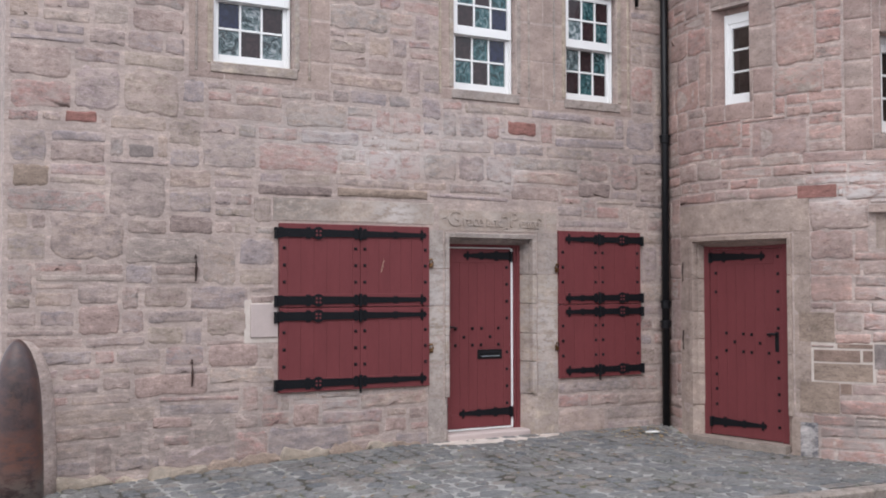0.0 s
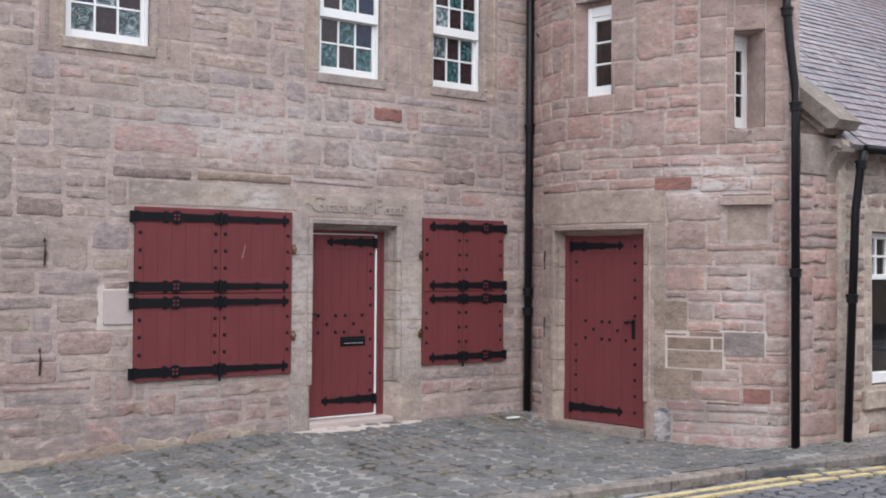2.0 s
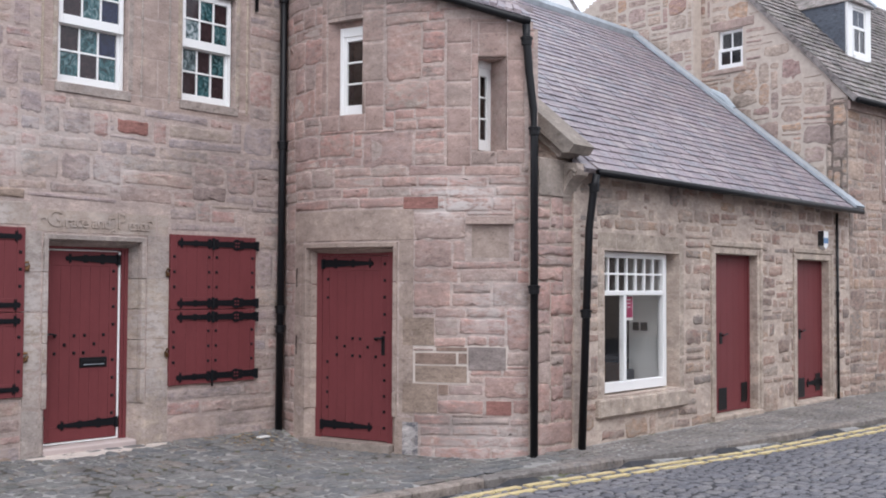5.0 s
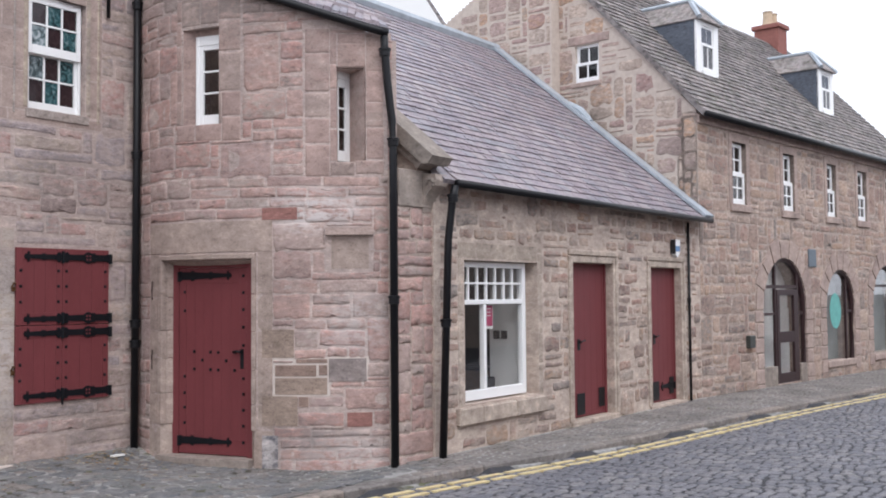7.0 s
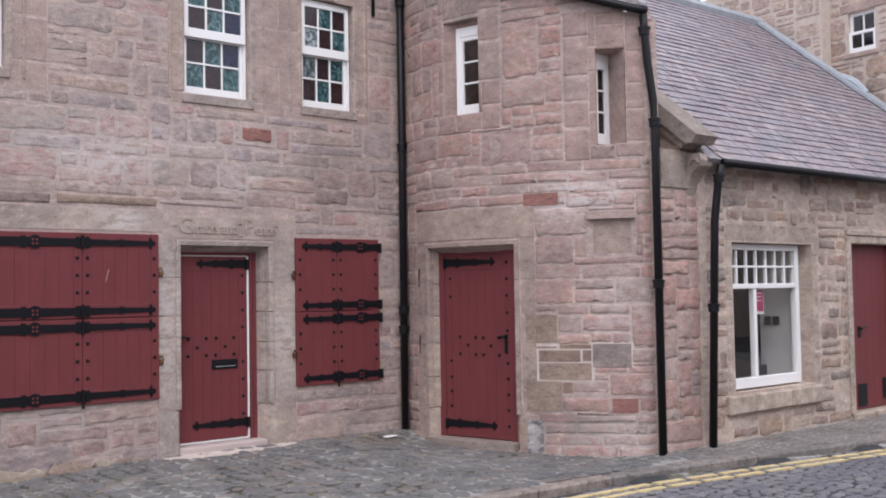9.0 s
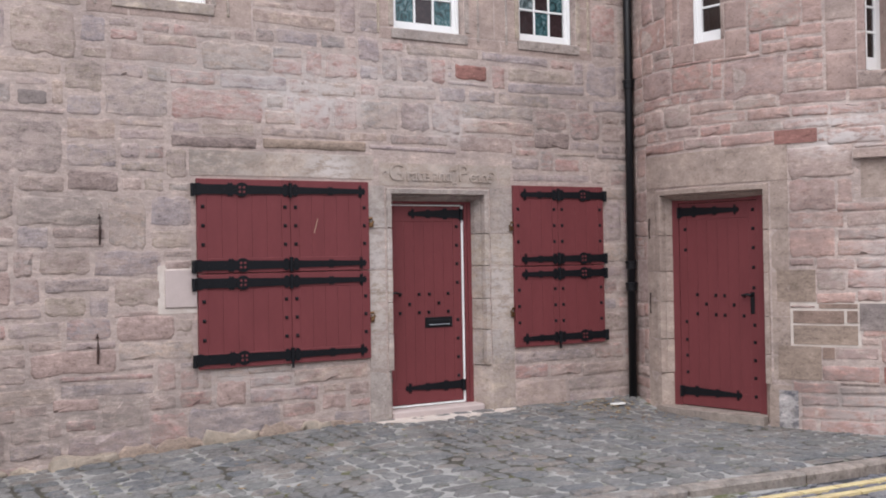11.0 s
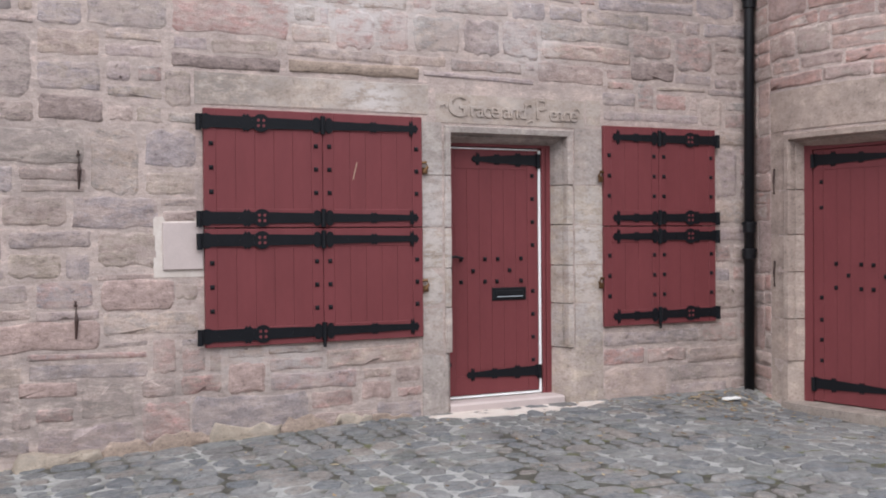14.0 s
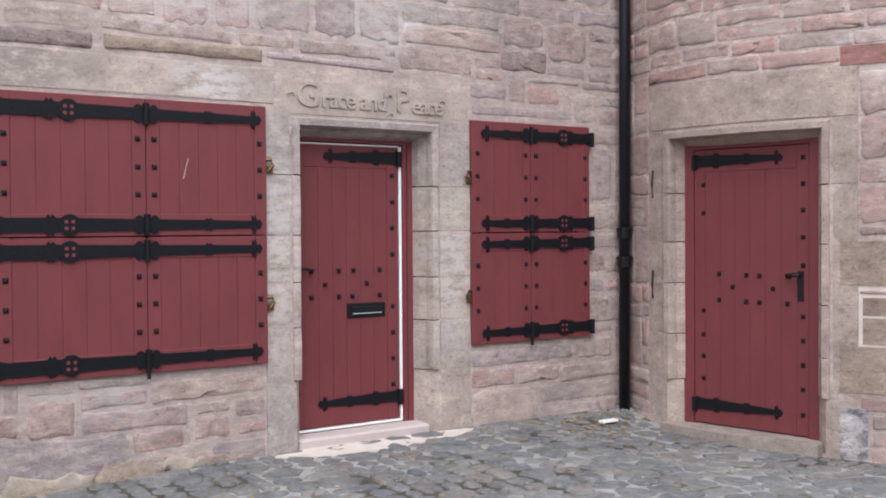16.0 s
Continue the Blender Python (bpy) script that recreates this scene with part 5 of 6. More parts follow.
for spec in bar_specs:
    part("glazing_bar", slab(in_win, *spec, bevel=0.003), M["white"], win)
for k in range(7):
    for v0, v1 in ((1.61, 1.80), (1.826, 2.01)):
        part("pane", slab(in_win, 5.20 + 1.44 * k / 7 + 0.012, 5.20 + 1.44 * (k + 1) / 7 - 0.012, v0, v1, 0.0, 0.005, 0), M["glass"], win).visible_shadow = False
for u0, u1 in ((5.20, 5.72), (5.78, 6.64)):
    part("pane", slab(in_win, u0, u1, 0.50, 1.55, 0.0, 0.006, 0), M["glass"], win).visible_shadow = False
part("blocking", slab(in_win, 6.72, 6.87, 0.36, 2.1, -0.28, -0.03, 0), M["plaster"], win)
part("window_sill", slabs(cot, [(4.92, 5.42, 0.12, 0.335, -0.3, 0.07), (5.425, 6.2, 0.12, 0.335, -0.3, 0.068), (6.205, 6.99, 0.12, 0.335, -0.3, 0.07)], 0.02), M["ashlar_tan"], win, "thick worn sandstone sill")
# the room behind the window
room = adopt(new("room"), cottage, "white room behind the shop window, its far walls coloured dark as shade")
part("partition", boxes(((6.72, -2.86, -0.1), (6.87, -2.62, 2.5)), bevel=0), M["plaster"], room)
# the far walls are coloured near-black to stand for the dim room's shade
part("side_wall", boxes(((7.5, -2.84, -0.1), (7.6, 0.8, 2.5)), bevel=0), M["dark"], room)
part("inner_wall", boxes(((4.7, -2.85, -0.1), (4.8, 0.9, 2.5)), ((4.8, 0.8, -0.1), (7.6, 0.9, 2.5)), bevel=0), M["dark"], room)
part("floor", boxes(((4.7, -2.85, -0.12), (7.6, 0.9, -0.1)), bevel=0), M["wood"], room)
part("lid", boxes(((4.7, -2.85, 2.5), (7.6, 0.9, 2.55)), bevel=0), M["plaster"], room)
kitchen = empty("cupboard", (7.2, -1.6, -0.1), label="brown kitchen cupboard in the dim room", category="cupboard")
part("body", boxes(((6.95, -2.35, -0.1), (7.48, -0.9, 0.62)), bevel=0.01), M["wood"], kitchen)
part("worktop", boxes(((6.92, -2.38, 0.62), (7.49, -0.88, 0.66)), bevel=0.01), M["dark"], kitchen)
notice = empty("notice", (6.02, -2.9, 1.30), label="magenta paper notice stuck inside the shop window", category="notice")
part("sheet", slab(in_win, 5.81, 6.0, 1.24, 1.545, -0.012, -0.006, 0), M["paper"], notice)
part("print", slab(in_win, 5.822, 5.988, 1.275, 1.535, -0.006, -0.003, 0), M["magenta"], notice)
for k in range(3):
    part("bar", slab(in_win, 5.845, 5.94, 1.40 + 0.045 * k, 1.41 + 0.045 * k, -0.003, -0.001, 0), M["paper"], notice)
for v in (-2.905, -2.785):
    tagged(part("switch_box", boxes(((6.695, v, 1.08), (6.72, v + 0.095, 1.19)), bevel=0.006), M["rubber"]), "square black switch box on the white partition", "switch", group="black wall switches")
chair = empty("office_chair", (6.26, -2.94, 0.0), label="dark office chair behind the window sill", category="chair")
part("backrest", boxes(((6.1, -2.90, 0.36), (6.42, -2.86, 0.60)), bevel=0.02), M["rubber"], chair)
part("seat", boxes(((6.1, -3.02, 0.30), (6.42, -2.86, 0.36)), bevel=0.02), M["rubber"], chair)
part("column", rod([(6.26, -2.94, 0.0), (6.26, -2.94, 0.30)], 0.03), M["rubber"], chair)


def cottage_door(u0, u1, v0, v1, label, barred):
    d = adopt(new("door"), cottage, label)
    at = lambda u, v, w: on_cottage(u, v, w - 0.15)
    leaf = plank_leaf(d, at, u0 - 0.02, u1 - 0.05, v0 + 0.02, v1, 0.06, 0.05, 6, -0.04, 0.012)
    part("door_frame", slabs(at, [(u1 - 0.048, u1 + 0.03, v0, v1 + 0.03, -0.05, 0.03), (u0 - 0.05, u1, v1 + 0.002, v1 + 0.05, -0.05, 0.03)]), M["paint"], d)
    if barred:
        strap(d, at, u1 - 0.06, v0 + 0.26, 0.55, -1, 0.05, 0.025, (0.4,), 0, 0, 0.013)
    part("kick_plate", slab(at, u0 + 0.34, u0 + 0.58, v0 + 0.05, v0 + 0.36, 0.012, 0.018, 0.003), M["iron"], d)
    part("hinge_plate", slab(at, u1 - 0.26, u1 - 0.07, v0 + 0.12, v0 + 0.40, 0.012, 0.018, 0.003), M["iron"], d)
    part("handle", rod([at(u0 + 0.42, v0 + 1.10, 0.012), at(u0 + 0.42, v0 + 1.10, 0.05), at(u0 + 0.55, v0 + 1.12, 0.05)], 0.012, slab(at, u0 + 0.38, u0 + 0.46, v0 + 0.98, v0 + 1.14, 0, 0.016, 0.003), 8), M["iron"], d)
    for a, b, w in ((u0 - 0.14, u0 - 0.06, 0.03), (u0 - 0.055, u0 + 0.006, 0.0), (u1 - 0.006, u1 + 0.055, 0.0), (u1 + 0.06, u1 + 0.14, 0.03)):
        part("jamb", slab(cot, a, b, v0 + 0.0, v1 + 0.10, -0.22, 0.012 + w * 0.5, 0.012), M["ashlar_tan"], d)
    part("lintel", slabs(cot, [(u0 - 0.14, u1 + 0.14, v1 + 0.105, v1 + 0.18, -0.2, 0.03), (u0 - 0.05, u1 + 0.05, v1 + 0.0, v1 + 0.10, -0.22, 0.008)], 0.012), M["ashlar_tan"], d)
    part("doorstep", slab(cot, u0 - 0.1, u1 + 0.1, v0 - 0.14, v0 + 0.01, -0.4, 0.05, 0.015), M["ashlar_tan"], d)


cottage_door(7.84, 9.12, -0.12, 2.12, "dark red plank door set deep in a stone surround", False)
cottage_door(10.48, 11.74, -0.14, 2.10, "dark red plank door in a chamfered stone surround", True)
part("gutter", rod([(4.62, -3.56, 2.95), (12.55, -3.56, 2.95)], 0.045, n=10), M["iron"], cottage, "black iron gutter", True)
part("skew", prism([(0.13, 0.10), (0.19, 0.05), (3.2, 0.05), (3.2, 0.21), (0.13, 0.21)], 0.40, lambda u, v, w: on_roof(4.14 + w, u, v)), M["ashlar_old"], cottage, "worn sloping stone gable coping")
part("skew_moulding", prism([(0.24, -0.04), (3.2, -0.04), (3.2, 0.048), (0.24, 0.048)], 0.34, lambda u, v, w: on_roof(4.19 + w, u, v)), M["ashlar_old"], cottage)
part("spandrel", slab(lambda u, v, w: Vector((u, -3.262 - w, v)), 3.88, 4.52, 2.66, 3.08, -0.2, 0.022, 0.012), M["ashlar_old"], cottage, "plain dressed stone under the coping")
putt = [(0.0, 2.60), (0.035, 2.62), (0.05, 2.70), (0.08, 2.78), (0.14, 2.85), (0.22, 2.91), (0.24, 2.97), (0.22, 3.04), (0.0, 3.06)]
part("skewputt", prism(putt, 0.22, lambda u, v, w: Vector((4.32 + w, -3.235 - u, v))), M["ashlar_old"], cottage, "carved scroll bracket stone")
scroll = [(-3.40 + 0.085 * (1 - f * 0.16) * math.cos(0.9 * f), 2.92 + 0.085 * (1 - f * 0.16) * math.sin(0.9 * f)) for f in range(6)]
part("scroll", rod([(4.315, y, z) for y, z in scroll], [0.022, 0.024, 0.022, 0.02, 0.018, 0.012], n=8), M["ashlar_old"], cottage)
part("flashing", prism([(0, 0), (ROOF_LEN, 0), (ROOF_LEN, 0.05), (0, 0.05)], 0.36, lambda u, v, w: on_roof(12.28 + w, u, v + 0.03)), M["lead"], cottage, "grey lead flashing against the gable")
part("flashing_hump", rod([on_roof(12.45, 3.0, 0.08), on_roof(12.45, 3.3, 0.12), on_roof(12.45, 3.6, 0.08)], [0.05, 0.07, 0.05], n=8), M["lead"], cottage)
downpipe([(4.605, -3.54, 2.93), (4.60, -3.50, 2.76), (4.58, -3.45, 2.3), (4.51, -3.40, -0.18)], 0.045, [(4.60, -3.505, 2.78), (4.553, -3.426, 1.35)], "black drainpipe at the corner of the cottage")
alarm = empty("alarm_box", (11.42, -3.36, 2.46), label="white and blue alarm box under the eaves", category="alarm")
part("case", prism([(11.33, 2.34), (11.42, 2.28), (11.51, 2.34), (11.54, 2.58), (11.30, 2.58)], 0.08, cot), M["white"], alarm)
part("badge", slab(cot, 11.33, 11.51, 2.38, 2.47, 0.08, 0.09, 0.004), M["alarm_blue"], alarm)
part("edge", slab(cot, 11.30, 11.325, 2.34, 2.58, 0.0, 0.092, 0.004), M["rubber"], alarm)
downpipe([(12.0, -3.34, 2.9), (12.0, -3.34, -0.18)], 0.022, [(12.0, -3.34, 1.55)], "thin black cable pipe at the joint of the houses")

# ---- the far house's parts ----
def far_sash(u0, u1, v0, v1, place, parent_name="window"):
    w = adopt(new(parent_name), far_house, "white sash window with a dark room behind")
    at = lambda u, v, d: place(u, v, d - 0.08)
    mid = (v0 + v1) / 2
    sash(w, at, u0, u1, v0, mid + 0.02, 2, 2, dark_pick, 0.0, 0.075, 0.11, 0.03)
    sash(w, at, u0, u1, mid - 0.02, v1, 2, 2, dark_pick, -0.05, 0.075, 0.07, 0.03)
    part("window_sill", slab(place, u0 - 0.12, u1 + 0.14, v0 - 0.15, v0, -0.2, 0.05, 0.015), M["ashlar_turret"], w)
    part("surround", slabs(place, [(u0 - 0.14, u0, v0, v1 + 0.16, -0.1, 0.018), (u1, u1 + 0.14, v0, v1 + 0.16, -0.1, 0.018), (u0, u1, v1, v1 + 0.16, -0.1, 0.016)], 0.008), M["ashlar_turret"], w)
    return w


for a, b in UPPER:
    far_sash(a, b, 3.36, 4.54, on_far)
small = adopt(new("window"), far_house, "small white four-pane sash under a red stone lintel")
sash(small, lambda u, v, d: on_gable(u, v, d - 0.06), -2.58, -2.04, 5.80, 6.19, 2, 1, dark_pick, 0.0, 0.055, 0.09, 0.03)
sash(small, lambda u, v, d: on_gable(u, v, d - 0.06), -2.58, -2.04, 6.15, 6.54, 2, 1, dark_pick, -0.05, 0.055, 0.05, 0.03)
part("lintel", slab(on_gable, -2.74, -1.80, 6.55, 6.72, -0.2, 0.016, 0.012), M["ashlar_red"], small)
part("window_sill", slab(on_gable, -2.66, -1.98, 5.71, 5.80, -0.2, 0.04, 0.012), M["ashlar_turret"], small)


def ring_stones(mid, half, top, low, parent):
    """The rusticated stones round an arched opening."""
    spring = top - half
    n = 9
    for k in range(n):
        a0, a1 = math.pi * (k + 0.06) / n, math.pi * (k + 0.94) / n
        wide = half + (0.40 if k % 2 else 0.32)
        line = [(mid + r * math.cos(t), spring + r * math.sin(t)) for r, t in ((half - 0.01, a0), (wide, a0), (wide, (a0 + a1) / 2), (wide, a1), (half - 0.01, a1), (half - 0.01, (a0 + a1) / 2))]
        part("arch_stone", prism(line, 0.20, lambda u, v, w: on_far(u, v, w - 0.18)), M["ashlar_turret"], parent)
    z, k = low - 0.25, 0
    while z < spring - 0.05:
        h = min(0.30, spring - z)
        for sgn in (-1, 1):
            wide = 0.36 if k % 2 else 0.28
            u0, u1 = sorted((mid + sgn * (half - 0.01), mid + sgn * (half + wide)))
            part("jamb_stone", slab(on_far, u0, u1, z + 0.012, z + h - 0.012, -0.18, 0.022, 0.012), M["ashlar_turret"], parent)
        z, k = z + h, k + 1


def arch_shape(mid, half, low, spring, shrink=0.0, n=14):
    h = half - shrink
    return [(mid - h, low), (mid + h, low)] + [(mid + h * math.cos(math.pi * k / n), spring + h * math.sin(math.pi * k / n)) for k in range(n + 1)]


for n_arch, (mid, half, top, low) in enumerate(ARCHES):
    spring = top - half
    label = ("arched shop doorway with a maroon glazed door", "arched shop window with an oval teal sign", "arched shop window with plants behind the glass")[n_arch]
    a = adopt(new("shop_front"), far_house, label)
    ring_stones(mid, half, top, low, a)
    at = lambda u, v, d: on_far(u, v, d - 0.09)
    dm = mid + 0.16
    pane = part("pane", prism(arch_shape(mid, half, low, spring, 0.01), 0.006, at), M["glass"], a)
    pane.visible_shadow = False
    mat = M["maroon"]
    rim = [(mid + (half - 0.03) * math.cos(math.pi * k / 16), spring + (half - 0.03) * math.sin(math.pi * k / 16)) for k in range(17)]
    part("frame", rod([at(u, v, 0.02) for u, v in [(mid + half - 0.03, low)] + rim + [(mid - half + 0.03, low)]], 0.065, n=6), mat, a)
    if n_arch == 0:
        part("door_leaf", slabs(at, [(dm - 0.50, dm - 0.37, low, 1.74, 0.01, 0.07), (dm + 0.34, dm + 0.50, low, 1.74, 0.01, 0.07), (dm - 0.50, dm + 0.50, 0.66, 0.88, 0.01, 0.068), (dm - 0.50, dm + 0.50, low, low + 0.2, 0.01, 0.068), (dm - 0.50, dm + 0.50, 1.62, 1.74, 0.01, 0.068)]), M["maroon"], a, "maroon glazed door")
        part("mullion", slabs(at, [(dm - 0.58, dm - 0.51, low, top - 0.16, 0.0, 0.06), (dm + 0.51, dm + 0.58, low, top - 0.30, 0.0, 0.06), (mid - half + 0.05, dm + 0.51, 1.76, 1.83, 0.0, 0.055), (dm + 0.58, mid + half, 1.22, 1.28, 0.0, 0.05), (mid - half, dm - 0.58, 1.22, 1.28, 0.0, 0.05)]), mat, a)
        for p, q in ((mid - half, dm - 0.58), (dm + 0.58, mid + half)):
            part("stall_riser", slab(at, p, q, low - 0.1, low + 0.36, -0.02, 0.10, 0.01), M["ashlar_old"], a)
    else:
        part("mullion", slabs(at, [(mid + 0.42, mid + 0.49, low, top - 0.22, 0.0, 0.055), (mid + 0.49, mid + half, 1.22, 1.28, 0.0, 0.05)] + ([(mid - half + 0.06, mid + 0.42, 1.80, 1.86, 0.0, 0.05)] if n_arch == 2 else [])), mat, a)
        part("window_sill", slab(on_far, mid - half, mid + half, low - 0.14, low, -0.28, 0.05, 0.015), M["ashlar_turret"], a)
        part("panel", slab(on_far, mid - half, mid + half, -0.6, low - 0.14, -0.2, -0.03, 0), M["ashlar_old"], a)
    if n_arch == 1:
        part("sign", prism([(mid - 0.10 + 0.33 * math.cos(math.pi * k / 12), 1.26 + 0.40 * math.sin(math.pi * k / 12)) for k in range(24)], 0.004, lambda u, v, w: at(u, v, w + 0.008)), M["teal"], a, "oval teal sign")
    part("lining", prism(arch_shape(mid, half + 0.35, low - 0.3, spring + 0.1), 0.02, lambda u, v, w: on_far(u, v, w - 0.42)), M["plaster"] if n_arch == 0 else M["blind"], a)
tagged(part("wall_plaque", slabs(on_far, [(4.86, 5.26, 2.22, 2.60, 0.0, 0.03)], 0.008), M["blue_plaque"]), "square blue-grey metal plaque between the arches", "plaque")
tagged(part("meter_box", slab(on_far, 1.80, 2.04, 0.62, 0.86, 0.0, 0.09, 0.01), M["dark_frame"]), "small dark grey meter box beside the doorway", "box")
part("gutter", rod([on_far(-0.05, FAR_EAVE - 0.085, 0.23), on_far(12.0, FAR_EAVE - 0.085, 0.23)], 0.055, n=10), M["iron"], far_house, "black iron gutter", True)
part("eaves_band", slab(on_far, 0.0, 11.9, FAR_EAVE - 0.22, FAR_EAVE - 0.06, -0.05, 0.05, 0.01), M["ashlar_turret"], far_house)
downpipe([on_far(11.15, FAR_EAVE, 0.1), on_far(11.15, -0.2, 0.08)], 0.05, [on_far(11.15, 3.0, 0.08)], "black drainpipe at the end of the far house")


def dormer(s, u):
    """A slate-hung dormer with a hipped lead roof; s along the roof, u up it."""
    d = adopt(new("dormer"), far_house, "slate-hung dormer with a white sash and lead hips")
    p = on_far_roof(s, u, 0.0)
    f = (p - FAR_AT).dot(FAR_N)
    z0, w, h = p.z, 0.46, 1.07
    at = lambda a, v, dd: on_far(s + a, z0 + v, f + dd)
    part("cheek", slab(at, -w, w, 0.0, h, -1.35, -0.01, 0), M["blue_slate"], d, "slate-hung cheeks")
    part("front", slabs(at, [(-w, -0.27, -0.02, h, -0.04, 0.02), (0.26, w, -0.02, h, -0.04, 0.02), (-0.26, 0.26, h - 0.1, h, -0.04, 0.018), (-0.26, 0.26, -0.05, 0.06, -0.04, 0.06)], 0.006), M["white"], d)
    sash(d, lambda a, v, dd: at(a, v, dd), -0.26, 0.26, 0.06, 0.60, 2, 1, dark_pick, -0.02, 0.04, 0.07)
    sash(d, lambda a, v, dd: at(a, v, dd), -0.26, 0.26, 0.58, h - 0.1, 2, 1, dark_pick, -0.05, 0.04, 0.05)
    bm = bmesh.new()
    e = 0.03
    base = [bm.verts.new(at(a, h, b)) for a, b in ((-w - e, 0.1), (w + e, 0.1), (w + e, -1.9), (-w - e, -1.9))]
    under = [bm.verts.new(at(a, h - 0.02, b)) for a, b in ((-w - e, 0.1), (w + e, 0.1), (w + e, -1.9), (-w - e, -1.9))]
    r1, r2 = bm.verts.new(at(0, h + 0.50, -0.35)), bm.verts.new(at(0, h + 0.50, -1.9))
    bm.faces.new((base[0], base[1], r1))
    bm.faces.new((base[1], base[2], r2, r1))
    bm.faces.new((base[3], base[0], r1, r2))
    bm.faces.new((base[2], base[3], r2))
    bm.faces.new(under[::-1])
    for k in range(4):
        bm.faces.new((under[k], under[(k + 1) % 4], base[(k + 1) % 4], base[k]))
    part("dormer_roof", bm, M["old_slate"], d)
    for a in (-w - e, w + e):
        part("hip", rod([at(a, h + 0.01, 0.1), at(0, h + 0.51, -0.35)], 0.055, n=6), M["lead"], d)
    part("ridge_roll", rod([at(0, h + 0.51, -0.35), at(0, h + 0.51, -1.7)], 0.05, n=6), M["lead"], d)


dormer(2.25, 1.62)
dormer(8.48, 1.62)

chimney = adopt(new("chimney"), far_house, "red brick chimney with two buff pots")
at_ch = lambda u, v, w: on_far(u, v, w - FAR_RIDGE[0] + 0.35)
part("shaft", slab(at_ch, 10.62, 11.2, 7.8, 9.03, -0.7, 0.0, 0.01), M["brick"], chimney)
part("cap", slab(at_ch, 10.56, 11.26, 9.03, 9.15, -0.76, 0.06, 0.01), M["brick"], chimney)
for u in (10.75, 11.06):
    part("pot", rod([at_ch(u, 9.15, -0.35), at_ch(u, 9.21, -0.35), at_ch(u, 9.47, -0.35), at_ch(u, 9.53, -0.35)], [0.17, 0.15, 0.13, 0.15], n=12), M["pot"], chimney)

# projecting chimney breast on the far gable
breast = wall_mesh("chimney_breast", lambda s, z, d: on_gable(s, z, d + 0.28), -6.2, -2.95, 4.0, 8.9, [], 0.3, M["gable_mortar"], far_house, "rounded chimney breast of eroded stone", fine=0.05, keep=lambda s, z: z < gable_top(s) + 0.1)

# the white gable seen between the roofs
white_house = empty("white_house", (31, 20, 0), label="white harled house with a slate roof, far behind", category="house")
part("wall", prism([(-4.0, -0.5), (4.0, -0.5), (4.0, 13.6), (0.0, 19.5), (-4.0, 13.6)], 0.3, lambda u, v, w: Vector((29.6 + 0.78 * u - 0.62 * w, 18.9 - 0.62 * u - 0.78 * w, v))), M["harl"], white_house)
part("roof", prism([(-4.3, 13.3), (0.0, 19.6), (0.0, 19.9), (-4.5, 13.4)], 9.0, lambda u, v, w: Vector((29.6 + 0.78 * u + 0.62 * w, 18.9 - 0.62 * u + 0.78 * w, v))), M["old_slate"], white_house)
part("roof", prism([(0.0, 19.6), (4.3, 13.3), (4.5, 13.4), (0.0, 19.9)], 9.0, lambda u, v, w: Vector((29.6 + 0.78 * u + 0.62 * w, 18.9 - 0.62 * u + 0.78 * w, v))), M["old_slate"], white_house)

# a bare tree past the end of the street
def bare_tree(x, y, height):
    thing = empty("tree", (x, y, -0.3), label="leafless winter tree standing past the far house", category="tree")
    r = random.Random(41)
    part("trunk", rod([(x, y, -0.4), (x + 0.1, y, height * 0.25), (x, y + 0.1, height * 0.5)], [0.28, 0.22, 0.15], n=9), M["bark"], thing, smooth=True)
    twigs = bmesh.new()

    def grow(p, d, length, thick, depth):
        q = p + d * length * 0.5 + Vector((r.uniform(-0.06, 0.06), r.uniform(-0.06, 0.06), 0)) * length
        e = p + d * length
        rod([p, q, e], [thick, thick * 0.8, thick * 0.55], twigs, 5, False)
        if depth:
            for _ in range(3):
                turn = Vector((r.uniform(-1, 1), r.uniform(-1, 1), r.uniform(-0.1, 0.9))) * 0.75
                grow(e.lerp(p, r.uniform(0, 0.45)), (d + turn).normalized(), length * r.uniform(0.6, 0.78), thick * 0.55, depth - 1)

    for k in range(7):
        a = 2 * math.pi * k / 7
        grow(Vector((x, y, height * (0.26 + 0.035 * k))), Vector((math.cos(a) * 0.8, math.sin(a) * 0.8, 0.75)).normalized(), height * 0.2, 0.085, 4)
    part("crown", twigs, M["bark"], thing, "bare spreading branches")


bare_tree(30.2, -3.6, 8.5)

# ---- street edge ----
yellow = tagged(new("road_marking"), "worn double yellow lines along the kerb", "road marking", kind="structure")
for off in (0.16, 0.34):
    x = -6.0
    while x < 30:
        x1 = x + 0.35
        q = [Vector((a, kerb_y(a) - off - o, road_z(a, 0) + 0.016)) for a, o in ((x, 0.075), (x1, 0.075), (x1, 0.0), (x, 0.0))]
        raw("line", [*q, *(v - Vector((0, 0, 0.02)) for v in q)], [(0, 1, 2, 3), (7, 6, 5, 4), (0, 4, 5, 1), (1, 5, 6, 2), (2, 6, 7, 3), (3, 7, 4, 0)], M["yellow"], yellow)
        x = x1 + (0.02 if int(x * 7) % 3 else 0.09)

# ---- stones, setts and slates ----
rng = random.Random(7)


def rubble_sizes(r):
    return (r.choice((0.2, 0.28, 0.36, 0.44, 0.56, 0.68, 0.88)), r.choice((0.16, 0.2, 0.24, 0.24, 0.28, 0.32)))


def block_sizes(r):
    return (r.choice((0.24, 0.36, 0.44, 0.52, 0.64)), r.choice((0.12, 0.16, 0.2, 0.24, 0.28, 0.32)))


